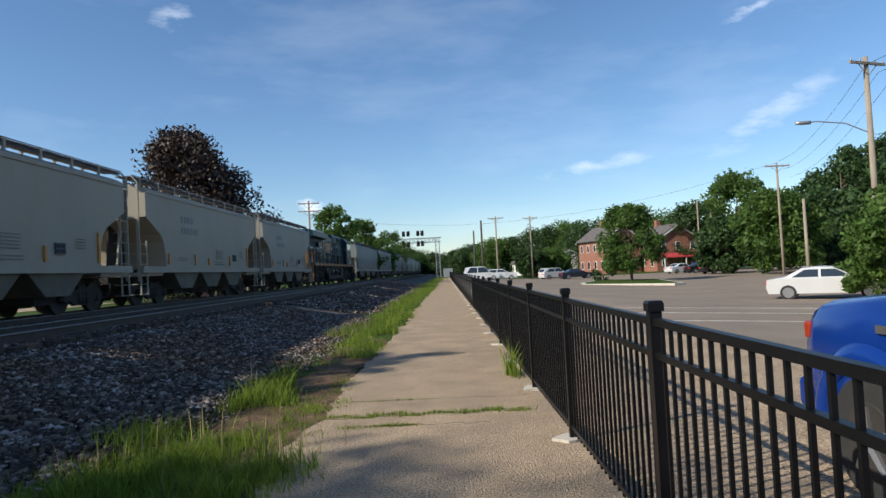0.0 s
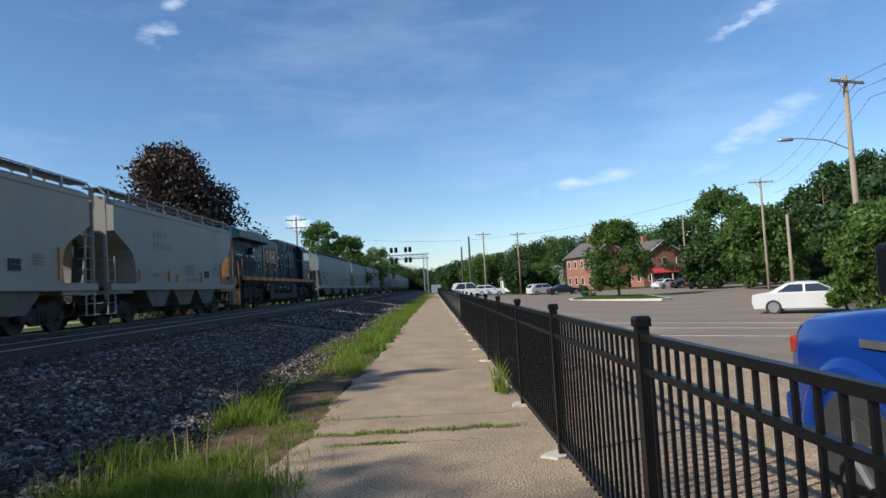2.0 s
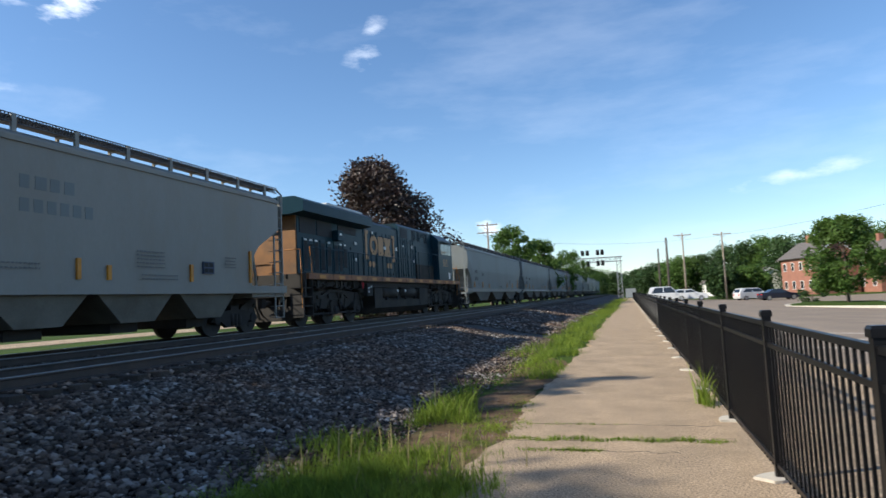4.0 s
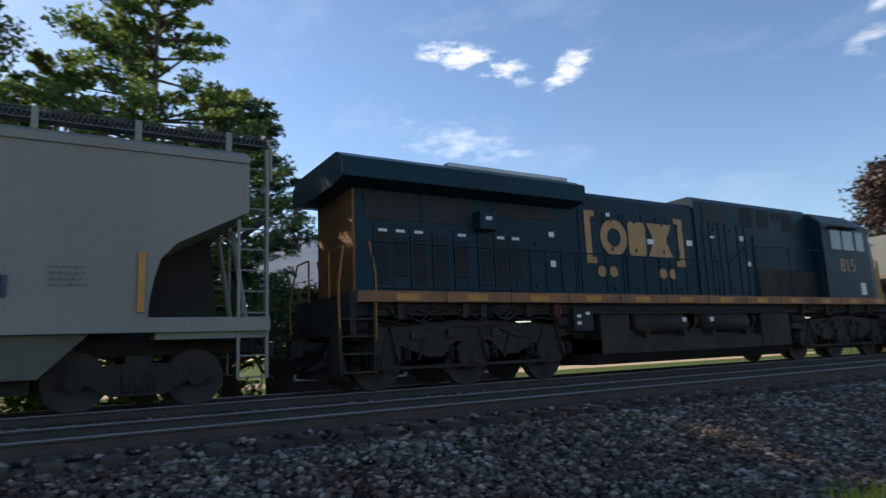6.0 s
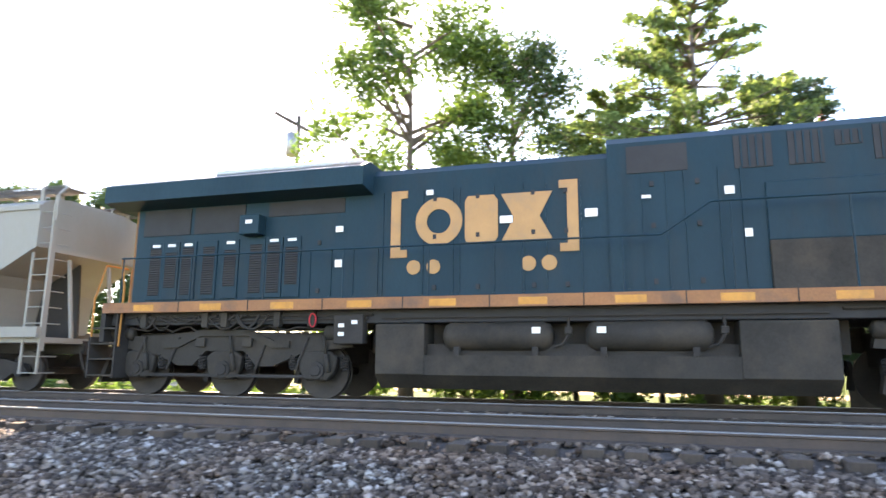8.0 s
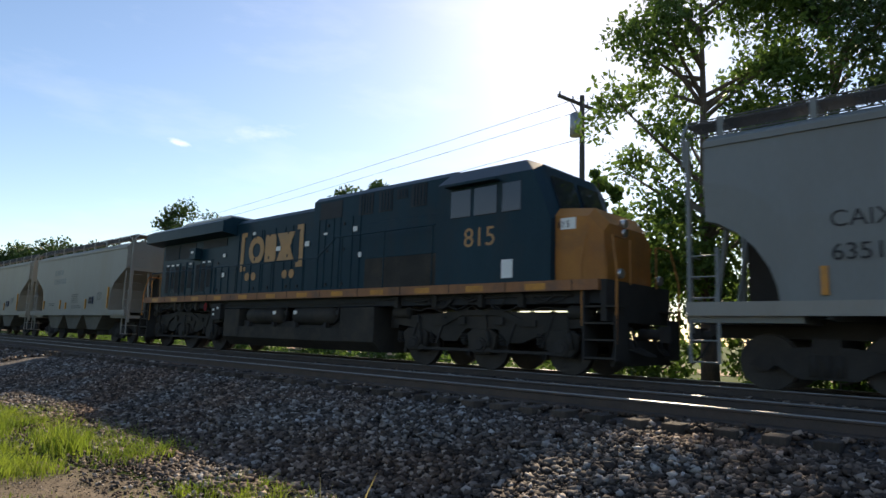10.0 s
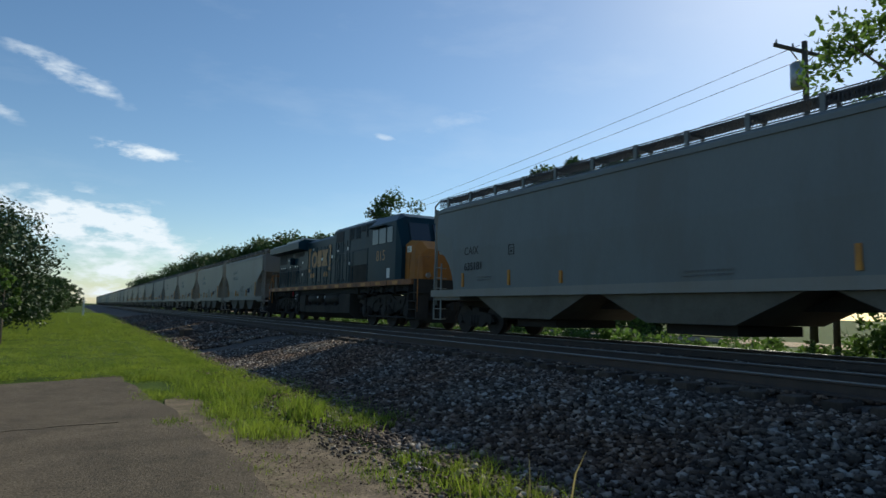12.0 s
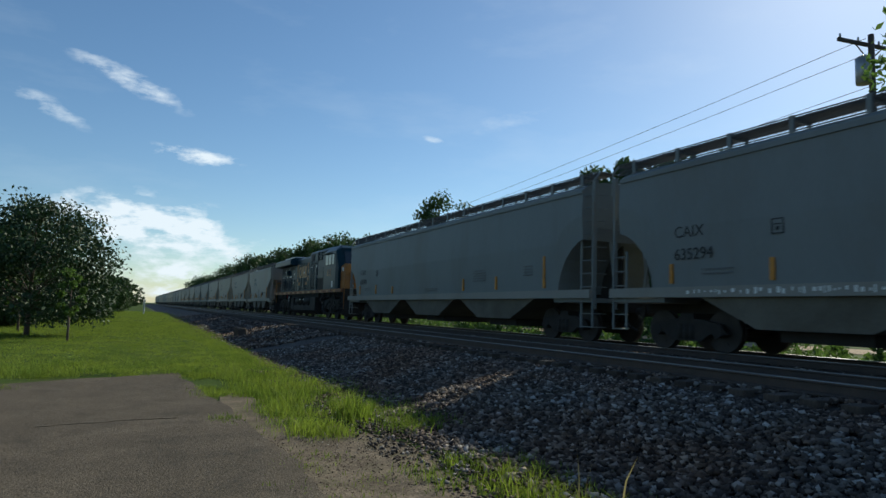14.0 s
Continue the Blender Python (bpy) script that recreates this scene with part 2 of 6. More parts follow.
M = {
    "grass_soil": material("grass_soil", (0.055, 0.088, 0.016), (0.036, 0.062, 0.012), 0.95, scale=0.9, fine=25, bump=0.6, spread=0.5, stain=(0.10, 0.085, 0.035), stain_scale=0.5, stain_amount=0.3, spec=0.08),
    "pale_dirt": material("pale_dirt", (0.185, 0.148, 0.108), (0.105, 0.084, 0.062), 0.95, scale=2.5, fine=35, bump=0.8, spread=0.8, stain=(0.07, 0.08, 0.028), stain_scale=1.6, stain_amount=0.45, spec=0.12),
    "dirt": material("dirt", (0.20, 0.13, 0.078), (0.085, 0.056, 0.034), 0.95, scale=2.5, fine=35, bump=1.0, spread=0.8, stain=(0.075, 0.088, 0.025), stain_scale=1.6, stain_amount=0.7, spec=0.1),
    "path": material("path", (0.44, 0.325, 0.215), (0.34, 0.255, 0.172), 0.93, scale=1.2, fine=55, bump=0.9, spread=1.7, stain=(0.24, 0.185, 0.125), stain_scale=1.7, stain_amount=0.45, spec=0.2),
    "old_asphalt": material("old_asphalt", (0.118, 0.096, 0.071), (0.084, 0.069, 0.052), 0.93, scale=0.8, fine=55, bump=0.9, spread=1.6, stain=(0.05, 0.043, 0.035), stain_scale=1.4, stain_amount=0.6, spec=0.15),
    "lot_asphalt": material("lot_asphalt", (0.27, 0.213, 0.163), (0.215, 0.172, 0.135), 0.9, scale=0.25, fine=30, bump=0.2, spread=0.35, stain=(0.16, 0.14, 0.115), stain_scale=0.3, stain_amount=0.5, spec=0.2),
    "ballast_bed": material("ballast_bed", (0.085, 0.07, 0.06), (0.05, 0.042, 0.037), 0.95, scale=3.0, fine=22, bump=1.0, spread=0.9),
    "stone": crushed_stone(),
    "rail": material("rail", (0.085, 0.062, 0.05), (0.06, 0.048, 0.042), 0.75, 0.2, 3.0, 50.0, 0.2, 0.25),
    "rail_head": material("rail_head", (0.22, 0.22, 0.225), (0.17, 0.17, 0.175), 0.42, 0.9, 2.0, 30.0, 0.05, 0.1, stretch=(8, 0.3, 1)),
    "tie": material("tie", (0.09, 0.068, 0.05), (0.055, 0.042, 0.034), 0.95, scale=3, fine=30, bump=0.6, spread=0.4, obj=0.3, stretch=(1, 6, 1)),
    "black_metal": material("black_metal", (0.005, 0.005, 0.006), (0.008, 0.008, 0.009), 0.4, 0.0, 2.0, 60.0, 0.04, 0.15, spec=0.22),
    "concrete": material("concrete", (0.55, 0.50, 0.42), (0.44, 0.40, 0.34), 0.9, scale=2, fine=50, bump=0.4, spread=0.2),
    "hopper": material("hopper", (0.262, 0.25, 0.222), (0.232, 0.222, 0.198), 0.5, 0.0, 0.5, 20.0, 0.03, 0.06, stain=(0.25, 0.205, 0.15), stain_scale=0.5, stain_amount=0.35, stretch=(1, 1, 0.35), spec=0.3),
    "hopper_pale": material("hopper_pale", (0.335, 0.302, 0.245), (0.30, 0.27, 0.22), 0.55, 0.0, 0.5, 20.0, 0.03, 0.06, stain=(0.29, 0.22, 0.15), stain_scale=0.6, stain_amount=0.4, stretch=(1, 1, 0.35), spec=0.3),
    "hopper_gray": material("hopper_gray", (0.19, 0.206, 0.204), (0.17, 0.185, 0.184), 0.5, 0.0, 0.5, 20.0, 0.03, 0.06, stain=(0.165, 0.155, 0.135), stain_scale=0.5, stain_amount=0.4, stretch=(1, 1, 0.35), spec=0.22),
    "hopper_dark": material("hopper_dark", (0.12, 0.115, 0.11), (0.09, 0.085, 0.08), 0.6, 0.0, 0.5, 20.0, 0.03, 0.1),
    "chute": material("chute", (0.125, 0.115, 0.088), (0.09, 0.08, 0.06), 0.8, 0.0, 1.2, 20.0, 0.1, 0.2, stain=(0.19, 0.175, 0.145), stain_scale=0.7, stain_amount=0.4),
    "truck_iron": material("truck_iron", (0.032, 0.028, 0.025), (0.021, 0.019, 0.017), 0.85, 0.0, 2.0, 30.0, 0.2, 0.3),
    "wheel_steel": material("wheel_steel", (0.055, 0.047, 0.042), (0.034, 0.03, 0.027), 0.65, 0.4, 2.0, 30.0, 0.1, 0.25),
    "tyre_steel": material("tyre_steel", (0.42, 0.41, 0.40), (0.34, 0.33, 0.32), 0.35, 0.9, 2.0, 30.0, 0.03, 0.1),
    "loco_blue": material("loco_blue", (0.0125, 0.040, 0.056), (0.010, 0.032, 0.046), 0.36, 0.0, 1.0, 25.0, 0.04, 0.12, stain=(0.028, 0.036, 0.039), stain_scale=0.9, stain_amount=0.55, stretch=(1, 1, 0.4), spec=0.09),
    "loco_gray": material("loco_gray", (0.05, 0.046, 0.041), (0.032, 0.030, 0.027), 0.65, 0.0, 1.0, 25.0, 0.08, 0.2, stain=(0.085, 0.068, 0.052), stain_scale=1.1, stain_amount=0.5, spec=0.1),
    # loco_yellow darkened for the shade under the radiator wing, with dark stains
    "shaded_yellow": material("shaded_yellow", (0.24, 0.105, 0.025), (0.15, 0.065, 0.018), 0.65, 0.0, 1.0, 25.0, 0.04, 0.12, stain=(0.05, 0.04, 0.03), stain_scale=1.2, stain_amount=0.6),
    "loco_yellow": material("loco_yellow", (0.40, 0.165, 0.035), (0.32, 0.125, 0.028), 0.55, 0.0, 1.0, 25.0, 0.04, 0.12, stain=(0.16, 0.09, 0.045), stain_scale=1.2, stain_amount=0.5, spec=0.3),
    "sill_orange": material("sill_orange", (0.32, 0.13, 0.045), (0.22, 0.09, 0.036), 0.65, 0.0, 1.3, 25.0, 0.05, 0.25, stain=(0.11, 0.065, 0.045), stain_scale=1.5, stain_amount=0.7),
    "reflector": material("reflector", (0.58, 0.235, 0.018), (0.44, 0.17, 0.015), 0.4, 0.0, 4.0, 60.0, 0.02, 0.15, stain=(0.25, 0.11, 0.02), stain_scale=3.0, stain_amount=0.5),
    "grille": material("grille", (0.018, 0.02, 0.023), (0.012, 0.013, 0.016), 0.7, 0.0, 3.0, 60.0, 0.1, 0.2),
    "logo_gold": material("logo_gold", (0.44, 0.23, 0.085), (0.37, 0.19, 0.07), 0.55, 0.0, 2.0, 40.0, 0.02, 0.1, stain=(0.3, 0.2, 0.12), stain_scale=2.0, stain_amount=0.4),
    "white_paint": plain("white_paint", (0.75, 0.75, 0.72), 0.5),
    "letter_dark": plain("letter_dark", (0.012, 0.012, 0.014), 0.6),
    "print_gray": plain("print_gray", (0.15, 0.15, 0.145), 0.6),
    "plate_blue": plain("plate_blue", (0.03, 0.045, 0.09), 0.5),
    "galvanised": material("galvanised", (0.42, 0.43, 0.44), (0.34, 0.35, 0.36), 0.5, 0.6, 4.0, 60.0, 0.05, 0.12),
    "walk_grate": material("walk_grate", (0.11, 0.11, 0.115), (0.085, 0.085, 0.09), 0.7, 0.3, 4.0, 60.0, 0.05, 0.12),
    "bark": material("bark", (0.13, 0.10, 0.075), (0.08, 0.062, 0.048), 0.95, scale=6, fine=40, bump=0.8, spread=0.35, stretch=(1, 1, 0.3)),
    "leaf": material("leaf", (0.11, 0.185, 0.038), (0.075, 0.135, 0.028), 0.55, scale=0.5, fine=8, bump=0, spread=0.2, island=0.4, trans=0.5, spec=0.3),
    "leaf_dark": material("leaf_dark", (0.05, 0.092, 0.026), (0.034, 0.068, 0.02), 0.55, scale=0.5, fine=8, bump=0, spread=0.2, island=0.4, trans=0.3, spec=0.3),
    # darker, less translucent leaf copy: backlit shade put into the colour
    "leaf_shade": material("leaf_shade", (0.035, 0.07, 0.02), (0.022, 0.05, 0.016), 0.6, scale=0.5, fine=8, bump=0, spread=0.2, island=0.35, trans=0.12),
    "leaf_purple": material("leaf_purple", (0.06, 0.032, 0.026), (0.035, 0.026, 0.02), 0.55, scale=0.5, fine=8, bump=0, spread=0.2, island=0.35, trans=0.2),
    "needle": material("needle", (0.065, 0.115, 0.05), (0.045, 0.085, 0.038), 0.6, scale=0.5, fine=8, bump=0, spread=0.2, island=0.3, trans=0.3),
    "blade": material("blade", (0.235, 0.30, 0.04), (0.135, 0.205, 0.026), 0.6, scale=0.9, fine=5, bump=0, spread=0.2, island=0.45, trans=0.5, spec=0.25),
    "straw": material("straw", (0.42, 0.34, 0.15), (0.32, 0.27, 0.11), 0.8, scale=0.7, fine=5, bump=0, spread=0.15, island=0.3, trans=0.3),
    "pole_wood": material("pole_wood", (0.33, 0.27, 0.20), (0.22, 0.18, 0.14), 0.9, scale=3, fine=40, bump=0.5, spread=0.25, stretch=(1, 1, 0.15)),
    "pole_dark": material("pole_dark", (0.09, 0.075, 0.06), (0.06, 0.05, 0.042), 0.9, scale=3, fine=40, bump=0.5, spread=0.25, stretch=(1, 1, 0.15)),
    "wire": plain("wire", (0.02, 0.02, 0.02), 0.6),
    "brick_wall": material("brick_wall", (0.29, 0.13, 0.085), (0.23, 0.10, 0.07), 0.9, scale=2, fine=12, bump=0.4, spread=0.25),
    "roof_shingle": material("roof_shingle", (0.13, 0.115, 0.105), (0.09, 0.08, 0.075), 0.9, scale=2, fine=10, bump=0.4, spread=0.3),
    "roof_green": material("roof_green", (0.05, 0.17, 0.12), (0.04, 0.14, 0.10), 0.5, scale=1, fine=10, bump=0.1, spread=0.15),
    "roof_metal": material("roof_metal", (0.45, 0.46, 0.46), (0.36, 0.37, 0.38), 0.45, 0.6, 1, 10, 0.05, 0.12),
    "awning_red": plain("awning_red", (0.45, 0.05, 0.05), 0.7),
    "siding": material("siding", (0.72, 0.70, 0.66), (0.64, 0.62, 0.58), 0.7, scale=1, fine=20, bump=0.05, spread=0.1),
    "needle_light": material("needle_light", (0.16, 0.23, 0.065), (0.115, 0.175, 0.05), 0.6, scale=0.5, fine=8, bump=0, spread=0.2, island=0.35, trans=0.55, spec=0.25),
    "crack": material("crack", (0.13, 0.105, 0.075), (0.09, 0.075, 0.055), 0.95),
    "pane": glass("pane", (0.02, 0.025, 0.03)),
    "car_blue": material("car_blue", (0.007, 0.036, 0.22), (0.006, 0.032, 0.20), 0.16, 0.1, 1.0, 80.0, 0.01, 0.04),
    "car_white": material("car_white", (0.58, 0.59, 0.60), (0.55, 0.56, 0.57), 0.2, 0.0, 1.0, 80.0, 0.01, 0.03),
    "car_silver": material("car_silver", (0.62, 0.61, 0.60), (0.58, 0.57, 0.56), 0.25, 0.15, 1.0, 80.0, 0.01, 0.03),
    "car_black": material("car_black", (0.012, 0.012, 0.014), (0.014, 0.014, 0.016), 0.18, 0.0, 1.0, 80.0, 0.01, 0.04),
    "car_navy": material("car_navy", (0.018, 0.022, 0.04), (0.016, 0.02, 0.036), 0.18, 0.1, 1.0, 80.0, 0.01, 0.04),
    "car_red": material("car_red", (0.30, 0.02, 0.02), (0.27, 0.018, 0.018), 0.2, 0.0, 1.0, 80.0, 0.01, 0.04),
    "tyre": material("tyre", (0.02, 0.02, 0.02), (0.028, 0.027, 0.026), 0.85, scale=5, fine=60, bump=0.2, spread=0.2),
    "alloy": material("alloy", (0.55, 0.55, 0.56), (0.46, 0.46, 0.47), 0.3, 0.9, 4.0, 60.0, 0.02, 0.08),
    "marker_amber": plain("marker_amber", (0.30, 0.035, 0.01), 0.25),
    "tail_red": plain("tail_red", (0.55, 0.03, 0.02), 0.25),
    "line_paint": material("line_paint", (0.6, 0.58, 0.53), (0.5, 0.48, 0.44), 0.8, scale=2, fine=30, bump=0.1, spread=0.2, stain=(0.3, 0.27, 0.24), stain_scale=2.0, stain_amount=0.6),
    "yellow_sign": plain("yellow_sign", (0.75, 0.65, 0.03), 0.5),
    "flag_red": plain("flag_red", (0.5, 0.03, 0.04), 0.8),
}


# ---- mesh helpers ----
def box(bm, x0, x1, y0, y1, z0, z1, bevel=0.0):
    vs = [bm.verts.new(p) for p in ((x0, y0, z0), (x1, y0, z0), (x1, y1, z0), (x0, y1, z0), (x0, y0, z1), (x1, y0, z1), (x1, y1, z1), (x0, y1, z1))]
    fs = [bm.faces.new([vs[i] for i in f]) for f in ((3, 2, 1, 0), (4, 5, 6, 7), (0, 1, 5, 4), (1, 2, 6, 5), (2, 3, 7, 6), (3, 0, 4, 7))]
    if bevel:
        es = list({e for f in fs for e in f.edges})
        bmesh.ops.bevel(bm, geom=es, offset=bevel, segments=2, affect="EDGES", profile=0.5)
    return vs


def tube(bm, a, b, r, r2=None, n=8, caps=True):
    a, b = Vector(a), Vector(b)
    r2 = r if r2 is None else r2
    q = (b - a).to_track_quat("Z", "Y")
    rings = []
    for p, rr in ((a, r), (b, r2)):
        rings.append([bm.verts.new(p + q @ Vector((rr * math.cos(2 * math.pi * i / n), rr * math.sin(2 * math.pi * i / n), 0))) for i in range(n)])
    for i in range(n):
        f = bm.faces.new((rings[0][i], rings[0][(i + 1) % n], rings[1][(i + 1) % n], rings[1][i]))
        f.smooth = n > 6
    if caps:
        bm.faces.new(rings[0][::-1])
        bm.faces.new(rings[1])


def pipe(bm, pts, r, n=6):
    for a, b in zip(pts, pts[1:]):
        tube(bm, a, b, r, n=n)


def bent(bm, pts, r, n=5):
    """One continuous bent pipe through the points."""
    pts = [Vector(p) for p in pts]
    rings = []
    for i, p in enumerate(pts):
        d = pts[min(i + 1, len(pts) - 1)] - pts[max(i - 1, 0)]
        q = d.to_track_quat("Z", "Y")
        rings.append([p + q @ Vector((r * math.cos(2 * math.pi * k / n), r * math.sin(2 * math.pi * k / n), 0)) for k in range(n)])
    loft(bm, rings)


def prism(bm, outline, lo, hi, axis="x"):
    """An outline of 2D points, drawn out along an axis."""
    def at(p, s):
        return (s, *p) if axis == "x" else (p[0], s, p[1]) if axis == "y" else (*p, s)
    a = [bm.verts.new(at(p, lo)) for p in outline]
    b = [bm.verts.new(at(p, hi)) for p in outline]
    n = len(outline)
    for i in range(n):
        bm.faces.new((a[i], a[(i + 1) % n], b[(i + 1) % n], b[i]))
    bm.faces.new(a[::-1])
    bm.faces.new(b)


def loft(bm, sections, close=True, smooth=True):
    rings = [[bm.verts.new(p) for p in s] for s in sections]
    n = len(rings[0])
    for r, s in zip(rings, rings[1:]):
        for i in range(n if close else n - 1):
            f = bm.faces.new((r[i], r[(i + 1) % n], s[(i + 1) % n], s[i]))
            f.smooth = smooth
    if close:
        bm.faces.new(rings[0][::-1])
        bm.faces.new(rings[-1])


def finish(name, bm, mat):
    bmesh.ops.recalc_face_normals(bm, faces=bm.faces)
    me = bpy.data.meshes.new(name)
    bm.to_mesh(me)
    bm.free()
    me.materials.append(M[mat] if isinstance(mat, str) else mat)
    return me


def part(name, bm, mat, parent, label="", m=None):
    ob = new(name, finish(name, bm, mat) if isinstance(bm, bmesh.types.BMesh) else bm)
    ob.parent = parent
    if m is not None:
        ob.matrix_basis = m
    return tagged(ob, label)


def single(name, bm, mat, label="", category="", group="", kind="", m=None):
    ob = new(name, finish(name, bm, mat))
    if m is not None:
        ob.matrix_basis = m
    return tagged(ob, label, category, group, kind)


def thing(name, label, category, group="", m=None):
    ob = new(name)
    ob.empty_display_size = 0.2
    if m is not None:
        ob.matrix_basis = m
    return tagged(ob, label, category, group)


def raw(name, verts, faces, mat, smooth=False):
    me = bpy.data.meshes.new(name)
    nv, nf, k = len(verts), len(faces), faces.shape[1]
    me.vertices.add(nv)
    me.vertices.foreach_set("co", np.asarray(verts, np.float32).ravel())
    me.loops.add(nf * k)
    me.loops.foreach_set("vertex_index", np.asarray(faces, np.int32).ravel())
    me.polygons.add(nf)
    me.polygons.foreach_set("loop_start", np.arange(0, nf * k, k, dtype=np.int32))
    if smooth:
        me.polygons.foreach_set("use_smooth", np.ones(nf, bool))
    me.update(calc_edges=True)
    me.materials.append(M[mat])
    return me


B = bmesh.new
RAIL_Z = 0.90            # top of the rails
NEAR_X, FAR_X = -8.5, -12.5   # the two tracks' centre lines


# ---- ground ----
def lot_z(x):
    """The parking lot falls away gently from the fence."""
    s = min(1.0, max(0.0, (x - 2.0) / 16.0))
    return -0.5 * s * s * (3 - 2 * s)


def lie(x, y):
    """Height of the natural ground."""
    z = -0.04
    if x < -14:
        z = min(0.25, (-14 - x) * 0.08) - 0.04
    if x > 1.5 and y > -12:
        z += lot_z(x)
    if y < -16 and x > -3:
        z += 0.10 * min(1, (-16 - y) / 3)
    return z


def ground():
    xs = [-4000, -1500, -500, -200, -100, -60, -40, -30, -24, -20, -18, -16, -14, -3.6, -3, -2.4, -1.8, -1.2, 0, 1.2, 2, 3, 4, 5, 6, 7, 8, 9, 10, 11, 12, 13, 14, 15, 16, 17, 18, 20, 40, 80, 160, 400, 1500, 4000]
    ys = [-4000, -1500, -600, -300, -150, -80, -50, -35, -25, -20, -19, -18, -17, -16, -14, -12, -9, -6, -3, 0, 3, 6, 9, 12, 16, 20, 30, 50, 80, 130, 200, 400, 1500, 4000]
    verts = np.array([(x, y, lie(x, y)) for y in ys for x in xs])
    n = len(xs)
    faces = np.array([(j * n + i, j * n + i + 1, (j + 1) * n + i + 1, (j + 1) * n + i) for j in range(len(ys) - 1) for i in range(n - 1)])
    ob = new("ground", raw("ground", verts, faces, "grass_soil"))
    tagged(ob, "mown grass and bare soil beside the railway", "ground", kind="structure")


ground()


def slab(name, outline, top, thick, mat, label, category="pavement"):
    bm = B()
    prism(bm, outline, top - thick, top, "z")
    return single(name, bm, mat, label, category, kind="structure")


def fence_x(y):
    return 1.10 - 0.0115 * y


rnd = random.Random(5)
left = [(-1.55 + 0.22 * noise.noise((0.3, y * 0.9, 1.7)) + 0.10 * noise.noise((2.3, y * 4.0, 0.2)) + rnd.uniform(-0.02, 0.02) - 0.002 * y, y) for y in [v * 0.15 for v in range(-21, 400)]]
slab("path", [(1.25, -3.15), (fence_x(60) + 0.12, 60), (fence_x(150) + 0.1, 150)] + [(-2.6, 150)] + left[::-1], 0.0, 0.12, "path", "worn tan aggregate footpath with grassy cracks beside the railway")
pad = [(-1.50, -3.17), (-1.55, -5.0), (-1.62, -6.8), (-1.45, -10.7), (-0.95, -16.2), (2.2, -14.45), (9, -11.5)]
worn = []
for (xa, ya), (xb, yb) in zip(pad, pad[1:]):
    for i in range(14):
        x, y = xa + (xb - xa) * i / 14, ya + (yb - ya) * i / 14
        worn.append((x + 0.13 * noise.noise((x * 1.1, y * 1.1, 5.1)) + 0.05 * noise.noise((x * 5, y * 5, 2.2)), y + (0.10 * noise.noise((x * 1.3, y * 1.3, 9.4)) if y < -3.3 else 0)))
slab("old_pavement", worn + [(9, -11.5), (9, -3.17)], -0.004, 0.12, "old_asphalt", "old grey asphalt pad ending at the lawn")


def parking_lot():
    xs = [1.4, 2, 3, 4, 5, 6, 7, 8, 9, 10, 11, 12, 13, 14, 15, 16, 17, 18, 20, 30, 45, 70]
    ys = [-4.5, 4, 12, 20, 30, 45, 60, 80, 104]
    n = len(xs)
    verts = np.array([(x if x > 1.5 else fence_x(y) + 0.2, y, lot_z(x) - 0.012) for y in ys for x in xs])
    faces = np.array([(j * n + i, j * n + i + 1, (j + 1) * n + i + 1, (j + 1) * n + i) for j in range(len(ys) - 1) for i in range(n - 1)])
    tagged(new("parking_lot", raw("parking_lot", verts, faces, "lot_asphalt")), "pale worn asphalt parking lot", "parking lot", kind="structure")


parking_lot()
slab("far_road", [(-45, -300), (-39, -300), (-31, -20), (-31, 60), (-37, 60), (-37, -20)], 0.235, 0.1, "path", "sunlit pale street beyond the railway", "road")


def patch(name, cx, cy, rx, ry, top, mat, label, seed, n=26):
    r = random.Random(seed)
    out = [(cx + rx * math.cos(2 * math.pi * i / n) * r.uniform(0.8, 1.15), cy + ry * math.sin(2 * math.pi * i / n) * r.uniform(0.85, 1.1)) for i in range(n)]
    return slab(name, out, top, 0.08, mat, label, "ground")


patch("bare_soil", -2.05, 7.2, 0.85, 4.2, -0.016, "dirt", "bare brown soil between path and ballast", 1)
patch("bare_soil", -2.1, 13.5, 0.6, 3.0, -0.019, "dirt", "bare brown soil between path and ballast", 2)
patch("bare_soil", -2.1, -6.6, 0.95, 2.6, -0.016, "pale_dirt", "pale dirt and gravel beside the old pavement", 3)
slab("gravel_strip", [(1.2, -4.4), (5.2, -4.4), (5.0, 13.5), (0.98, 16)], -0.006, 0.3, "path", "tan gravel parking strip beside the fence", "ground")
patch("bare_soil", -1.75, -9.8, 0.55, 2.6, -0.02, "pale_dirt", "pale dirt and gravel beside the old pavement", 8)
patch("bare_soil", -1.9, -2.0, 0.9, 2.8, -0.018, "pale_dirt", "pale dirt and gravel beside the old pavement", 4)


